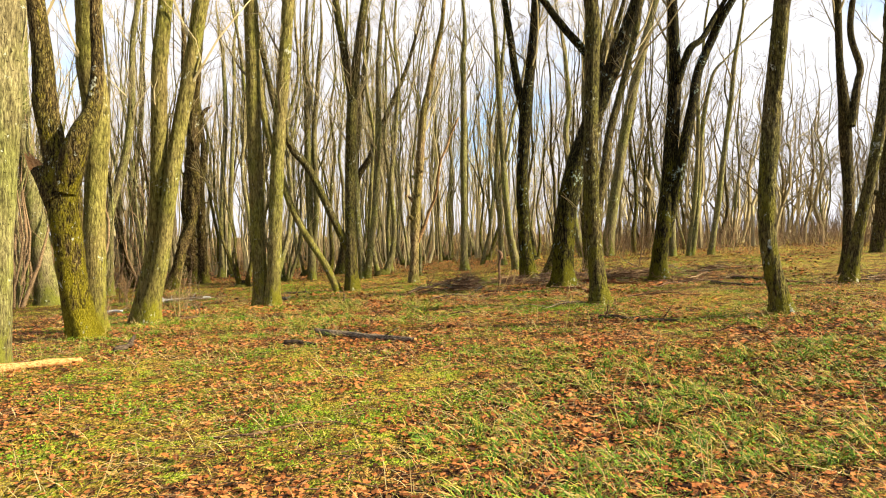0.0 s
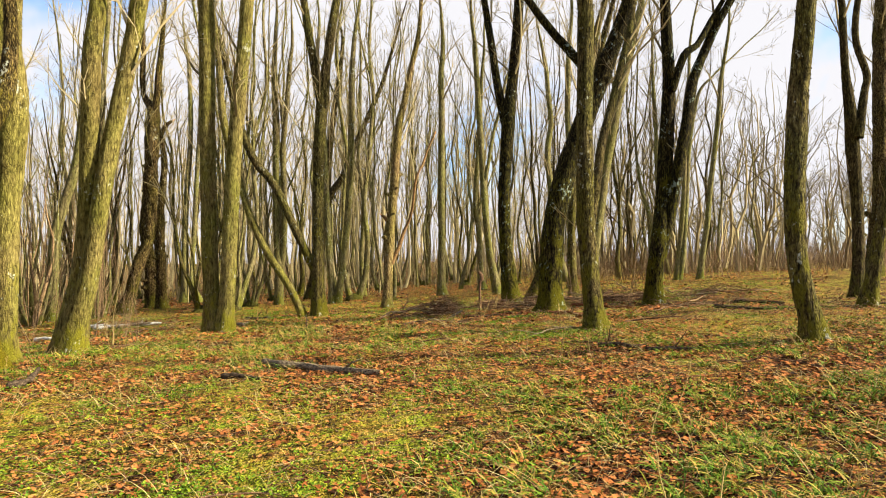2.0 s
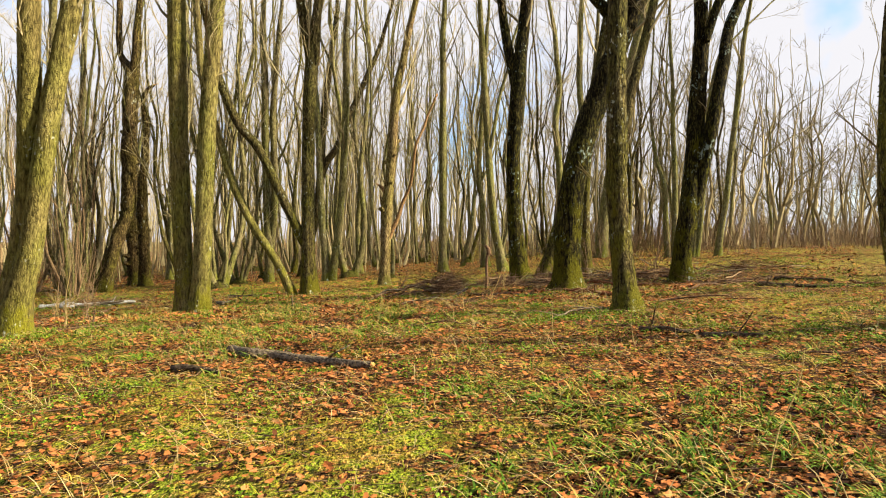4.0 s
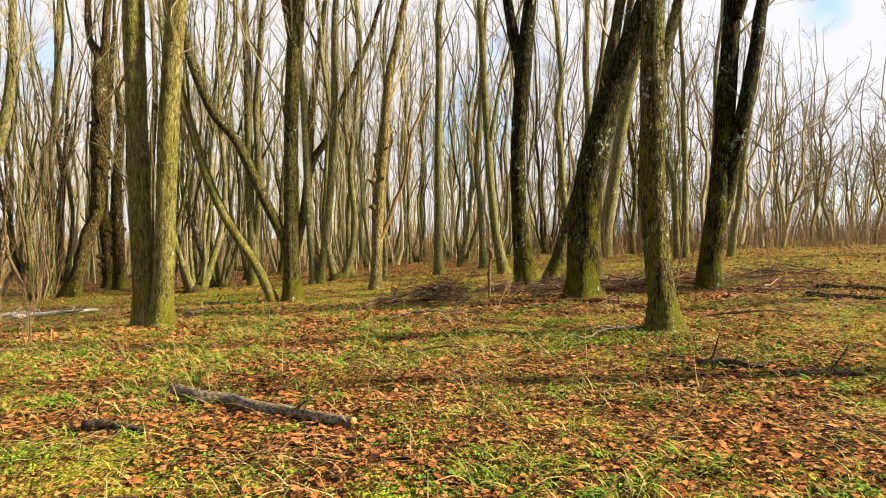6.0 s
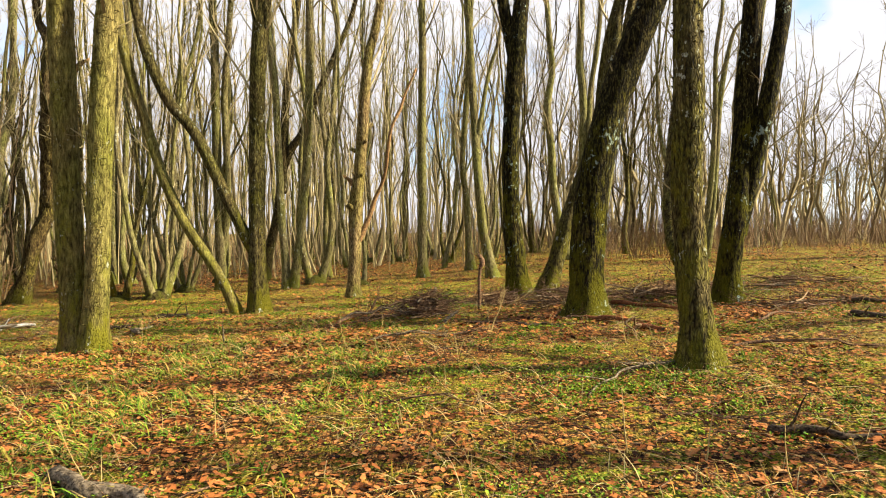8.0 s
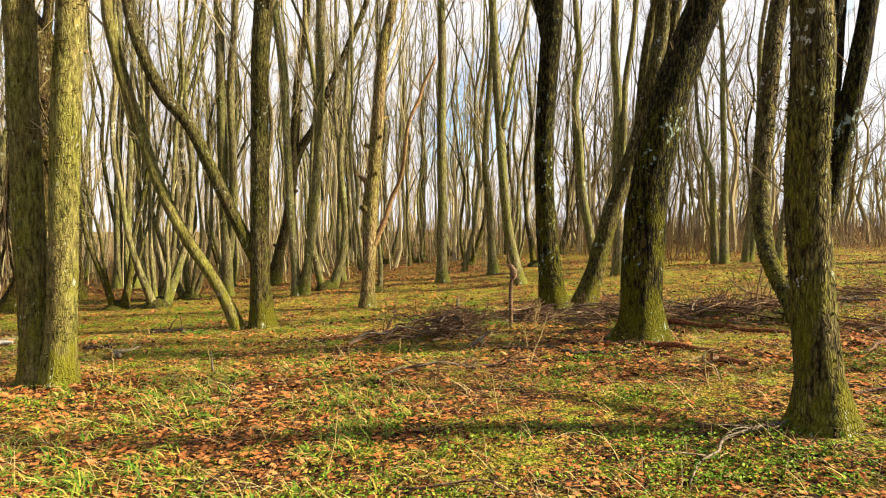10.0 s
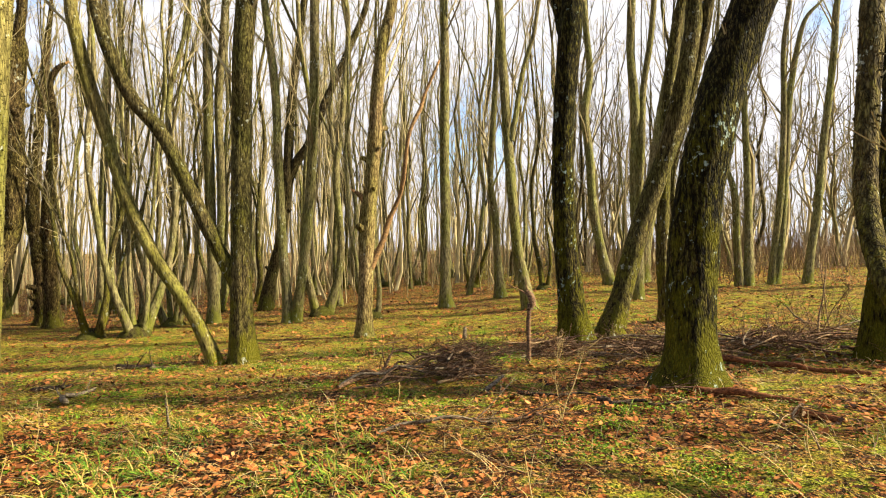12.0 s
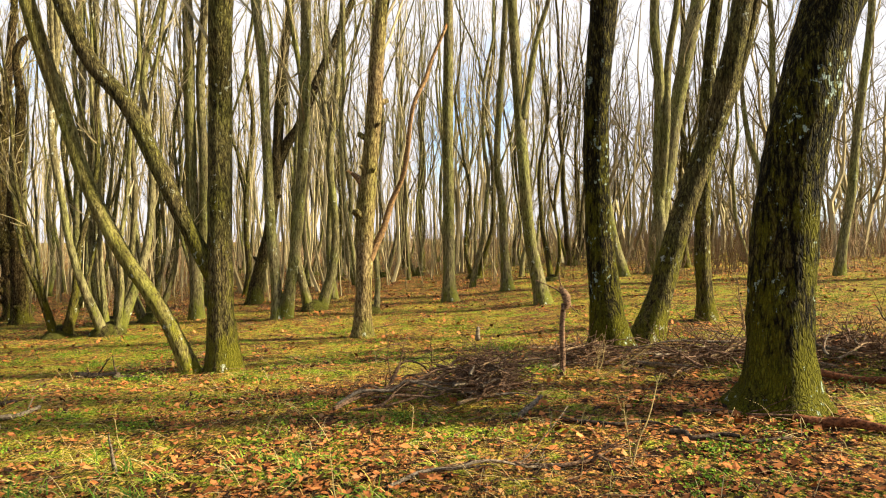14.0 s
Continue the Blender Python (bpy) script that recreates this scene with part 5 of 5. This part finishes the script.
def shape_batch(name, outline, x, y, z, turn, size, tilt, curl, material, label, category):
    """Many copies of one flat outline (a fan round its middle), each turned, tilted and curled, as one object."""
    o = np.array(outline, float)
    n, k = len(x), len(o)
    solid = k > 4
    pts = np.concatenate([[[0, 0]], o]) if solid else o
    rows = len(pts)
    px, py = pts[None, :, 0] * size[:, None], pts[None, :, 1] * size[:, None]
    r = np.hypot(pts[:, 0], pts[:, 1])[None, :] * size[:, None]
    pz = curl[:, None] * (px ** 2 - 0.4 * py ** 2) / np.maximum(size[:, None], 1e-6) + nrng.normal(0, 0.06, (n, rows)) * r
    ta, tb = tilt
    qx = px * np.cos(ta)[:, None] + pz * np.sin(ta)[:, None]
    qz = -px * np.sin(ta)[:, None] + pz * np.cos(ta)[:, None]
    qy = py * np.cos(tb)[:, None] - qz * np.sin(tb)[:, None]
    qz = py * np.sin(tb)[:, None] + qz * np.cos(tb)[:, None]
    c, s = np.cos(turn)[:, None], np.sin(turn)[:, None]
    low = np.minimum(qz.min(1), 0)
    v = np.stack([x[:, None] + qx * c - qy * s, y[:, None] + qx * s + qy * c, z[:, None] + qz - 0.6 * low[:, None]], -1).reshape(-1, 3)
    j = np.arange(k)
    fan = np.stack([np.zeros(k, int), 1 + j, 1 + (j + 1) % k], -1) if solid else np.array([[0, 1, 2], [0, 2, 3]])
    f = (np.arange(n)[:, None, None] * rows + fan[None]).reshape(-1, 3)
    return tagged(new(name, raw_mesh(name, v, f.ravel(), np.full(len(f), 3), material)), label, category, kind="stuff")


def blade_batch(name, x, y, z, turn, length, width, rise, droop, material, label, category, segs=3):
    """Many arching blades as one object. rise: how steeply they start, droop: how far they bend over."""
    n = len(x)
    t = np.linspace(0, 1, segs + 1)[None, :]
    ang = rise[:, None] - droop[:, None] * t
    step = length[:, None] / segs
    out = np.concatenate([np.zeros((n, 1)), np.cumsum(np.cos(ang[:, :-1]) * step, 1)], 1)
    up = np.concatenate([np.zeros((n, 1)), np.cumsum(np.sin(ang[:, :-1]) * step, 1)], 1)
    up = np.maximum(up, 0.006)
    c, s = np.cos(turn)[:, None], np.sin(turn)[:, None]
    w = width[:, None] * np.array([0.75, 1.0, 0.7, 0.08] if segs == 3 else [0.85, 0.9, 0.08])[None, :] / 2
    left = np.stack([x[:, None] + out * c - w * s, y[:, None] + out * s + w * c, z[:, None] + up], -1)
    right = np.stack([x[:, None] + out * c + w * s, y[:, None] + out * s - w * c, z[:, None] + up + w * 0.5], -1)
    v = np.stack([left, right], 2).reshape(-1, 3)
    i = np.arange(segs)
    quad = np.stack([2 * i, 2 * i + 1, 2 * i + 3, 2 * i + 2], -1)
    f = (np.arange(n)[:, None, None] * 2 * (segs + 1) + quad[None]).reshape(-1, 4)
    return tagged(new(name, raw_mesh(name, v, f.ravel(), np.full(len(f), 4), material)), label, category, kind="stuff")


def tufts(n_tufts, per, where, seed_scale):
    x, y = where
    keep = nrng.random(len(x)) < seed_scale
    x, y = x[keep], y[keep]
    m = len(x) * per
    bx = np.repeat(x, per) + nrng.normal(0, 0.035, m)
    by = np.repeat(y, per) + nrng.normal(0, 0.035, m)
    turn = nrng.random(m) * 6.28
    return bx, by, np.repeat(heights(x, y), per), turn, np.repeat(nrng.uniform(0.6, 1.35, len(x)), per)


# long arching grass
gx_, gy_ = spread(9000, 3.2, 17, 4.5, 8.5)
bx, by, bz, turn, big = tufts(9000, 18, (gx_, gy_), tall_grass(gx_, gy_) * soft(cloud(gx_, gy_, 1.1, 2.0) * 1.3 + 0.62))
m = len(bx)
blade_batch("grass", bx, by, bz, turn, big * nrng.uniform(0.07, 0.18, m), nrng.uniform(0.006, 0.013, m), nrng.uniform(0.3, 1.1, m), nrng.uniform(0.8, 1.8, m), GRASS,
            "long arching dark-green winter grass with straw-yellow tips", "grass")
# short turf, thin and yellowish
gx_, gy_ = spread(17000, 3.2, 30, 4.5, 17, 0.9)
bx, by, bz, turn, big = tufts(17000, 3, (gx_, gy_), soft(cloud(gx_, gy_, 0.5, 7.0) * 0.9 + 0.45 + 0.5 * turf_at(gx_, gy_)))
m = len(bx)
blade_batch("short_grass", bx, by, bz, turn, nrng.uniform(0.03, 0.11, m), nrng.uniform(0.004, 0.008, m), nrng.uniform(0.3, 1.3, m), nrng.uniform(0.3, 1.5, m), TURF,
            "short yellowish-green grass between the leaves", "grass", 2)
# dry straw lying about
gx_, gy_ = spread(24000, 3.2, 22, 4.5, 12)
keep = nrng.random(24000) < soft(cloud(gx_, gy_, 0.7, 12.0) + 0.55)
gx_, gy_ = gx_[keep], gy_[keep]
m = len(gx_)
blade_batch("dry_grass", gx_, gy_, heights(gx_, gy_) + 0.01, nrng.random(m) * 6.28, nrng.uniform(0.1, 0.4, m), nrng.uniform(0.003, 0.006, m), nrng.uniform(0.1, 0.9, m), nrng.uniform(0.3, 1.6, m), STRAW,
            "dry straw-coloured grass lying on the ground", "dry grass")

OAK = [(-0.5, 0.0), (-0.34, 0.14), (-0.22, 0.10), (-0.12, 0.27), (0.02, 0.15), (0.14, 0.34), (0.24, 0.16), (0.40, 0.2), (0.5, 0.0),
       (0.38, -0.19), (0.26, -0.15), (0.13, -0.33), (0.03, -0.16), (-0.14, -0.26), (-0.22, -0.1), (-0.36, -0.13)]
LOBED = [(-0.5, 0.0), (-0.3, 0.12), (-0.12, 0.27), (0.03, 0.15), (0.17, 0.33), (0.5, 0.0), (0.15, -0.32), (0.03, -0.15), (-0.14, -0.26), (-0.3, -0.1)]
OVAL = [(-0.5, 0.0), (-0.2, 0.24), (0.2, 0.26), (0.5, 0.02), (0.18, -0.25), (-0.22, -0.22)]
ROUND = [(-0.5, 0.0), (-0.1, 0.34), (0.5, 0.1), (0.4, -0.2), (-0.1, -0.34)]
SMALL = [(-0.5, 0.0), (0.05, 0.34), (0.5, 0.0), (0.05, -0.34)]


def litter(name, outline, n, area, size, keep_scale, keep_add, lift, tilt, material, label, category, power=1.0):
    x, y = spread(n, *area, power)
    keep = nrng.random(n) < soft(cloud(x, y, 0.6, 21.0) * keep_scale + keep_add + 0.35 * tall_grass(x, y)) * (1 - 0.5 * turf_at(x, y))
    x, y = x[keep], y[keep]
    k = len(x)
    z = heights(x, y) + nrng.uniform(0.004, lift, k)
    return shape_batch(name, outline, x, y, z, nrng.random(k) * 6.28, nrng.uniform(*size, k), (nrng.normal(0, tilt, k), nrng.normal(0, tilt, k)), nrng.normal(0.1, 0.22, k), material, label, category)


litter("leaf_litter", LOBED, 36000, (3.2, 18, 4.5, 8), (0.035, 0.095), 1.6, 0.42, 0.022, 0.2, LEAF_DRY, "fallen orange-brown oak leaves strewn over the ground", "leaf litter")
litter("small_leaf_litter", ROUND, 76000, (3.2, 22, 4.5, 12), (0.024, 0.065), 0.8, 0.62, 0.022, 0.24, LEAF_DRY, "small fallen brown leaves strewn over the ground", "leaf litter")
litter("far_leaf_litter", SMALL, 34000, (15, 42, 8, 26), (0.05, 0.11), 0.8, 0.6, 0.03, 0.35, LEAF_DRY, "fallen brown leaves under the farther trees", "leaf litter")

# low weeds: clumps of rosettes with small round leaves
cx, cy = spread(900, 3.4, 26, 4.0, 13, 0.9)
keep = nrng.random(len(cx)) < soft(cloud(cx, cy, 0.5, 33.0) * 1.4 + 0.6) * (1 - 0.7 * tall_grass(cx, cy))
cx, cy = np.append(cx[keep], nrng.normal(1.9, 0.4, 16)), np.append(cy[keep], nrng.normal(12.7, 0.35, 16))
many = nrng.integers(8, 52, len(cx))
wide = 0.028 * np.sqrt(many) * nrng.uniform(0.7, 1.5, len(cx))
wx = np.repeat(cx, many) + np.repeat(wide, many) * nrng.normal(0, 1.2, many.sum())
wy = np.repeat(cy, many) + np.repeat(wide, many) * nrng.normal(0, 0.8, many.sum())
per = 5
k = len(wx) * per
a = nrng.random(k) * 6.28
d = np.abs(nrng.normal(0.04, 0.03, k))
lx, ly = np.repeat(wx, per) + np.cos(a) * d, np.repeat(wy, per) + np.sin(a) * d
shape_batch("weeds", SMALL, lx, ly, np.repeat(heights(wx, wy), per) + nrng.uniform(0.008, 0.06, k), a, nrng.uniform(0.014, 0.036, k), (nrng.normal(0.1, 0.4, k), nrng.normal(0, 0.4, k)), nrng.normal(-0.4, 0.5, k), WEED,
            "low bright-green weeds in patches among the leaves", "weeds")

# twigs on the ground
rng = random.Random(91)
tw = Tubes()
for _ in range(4400):
    y = rng.uniform(3.4, 29)
    x = rng.uniform(-0.6 * y - 2, 0.6 * y + 2)
    a, ln = rng.uniform(0, 6.28), rng.uniform(0.08, 0.5)
    p = wander(rng, (x, y, ground_z(x, y) + 0.014), (math.cos(a), math.sin(a), 0.02), ln, 3, 0.01, 0.14)
    tw.add(p, taper(rng.uniform(0.002, 0.006) * (1 + y / 30), 0.0015, 4), 3, cap=False)
tagged(new("twigs", tw.mesh("twigs", BRUSHTWIG)), "thin dead twigs scattered over the ground", "twigs", kind="stuff")


# single large leaves on top of the litter
def big_leaf(seed):
    rng = random.Random(seed)
    bm = bmesh.new()
    mid = bm.verts.new((0, 0, 0.012))
    ring = []
    for u, v in OAK:
        ring.append(bm.verts.new((u * rng.uniform(0.85, 1.15), v * rng.uniform(0.8, 1.2), 0.10 * rng.random() + 0.5 * v * v)))
    for i in range(len(ring)):
        bm.faces.new((mid, ring[i], ring[(i + 1) % len(ring)]))
    me = bpy.data.meshes.new("leaf")
    bm.to_mesh(me)
    bm.free()
    me.materials.append(LEAF_SINGLE)
    return me


k = Mat("fallen_leaf", 0.6)
tone = k.ramp(k.node("ObjectInfo").outputs["Random"], [(0.0, (0.14, 0.046, 0.015)), (0.5, (0.30, 0.10, 0.026)), (0.85, (0.44, 0.165, 0.04)), (1.0, (0.36, 0.19, 0.08))])
veins = k.noise(k.coords((5, 14, 5)), 1.0, 4.0)
LEAF_SINGLE = k.finish(k.mix(veins, k.mix(1.0, tone, (0.6, 0.55, 0.5), "MULTIPLY"), tone), veins, 0.4, 0.01)
LEAVES = [big_leaf(300 + i) for i in range(6)]
rng = random.Random(92)
for n in range(290):
    y = rng.uniform(4.0, 16.5)
    x = rng.uniform(-2.2 - 0.12 * y, 2.2 + 0.12 * y)
    leaf = new("leaf", LEAVES[n % 6])
    leaf.parent = ground
    s = rng.uniform(0.06, 0.12)
    leaf.matrix_basis = pose(x, y, ground_z(x, y) + rng.uniform(0.012, 0.035), rng.gauss(0, 9), rng.gauss(0, 9), rng.uniform(0, 360)) @ Matrix.Scale(s, 4)
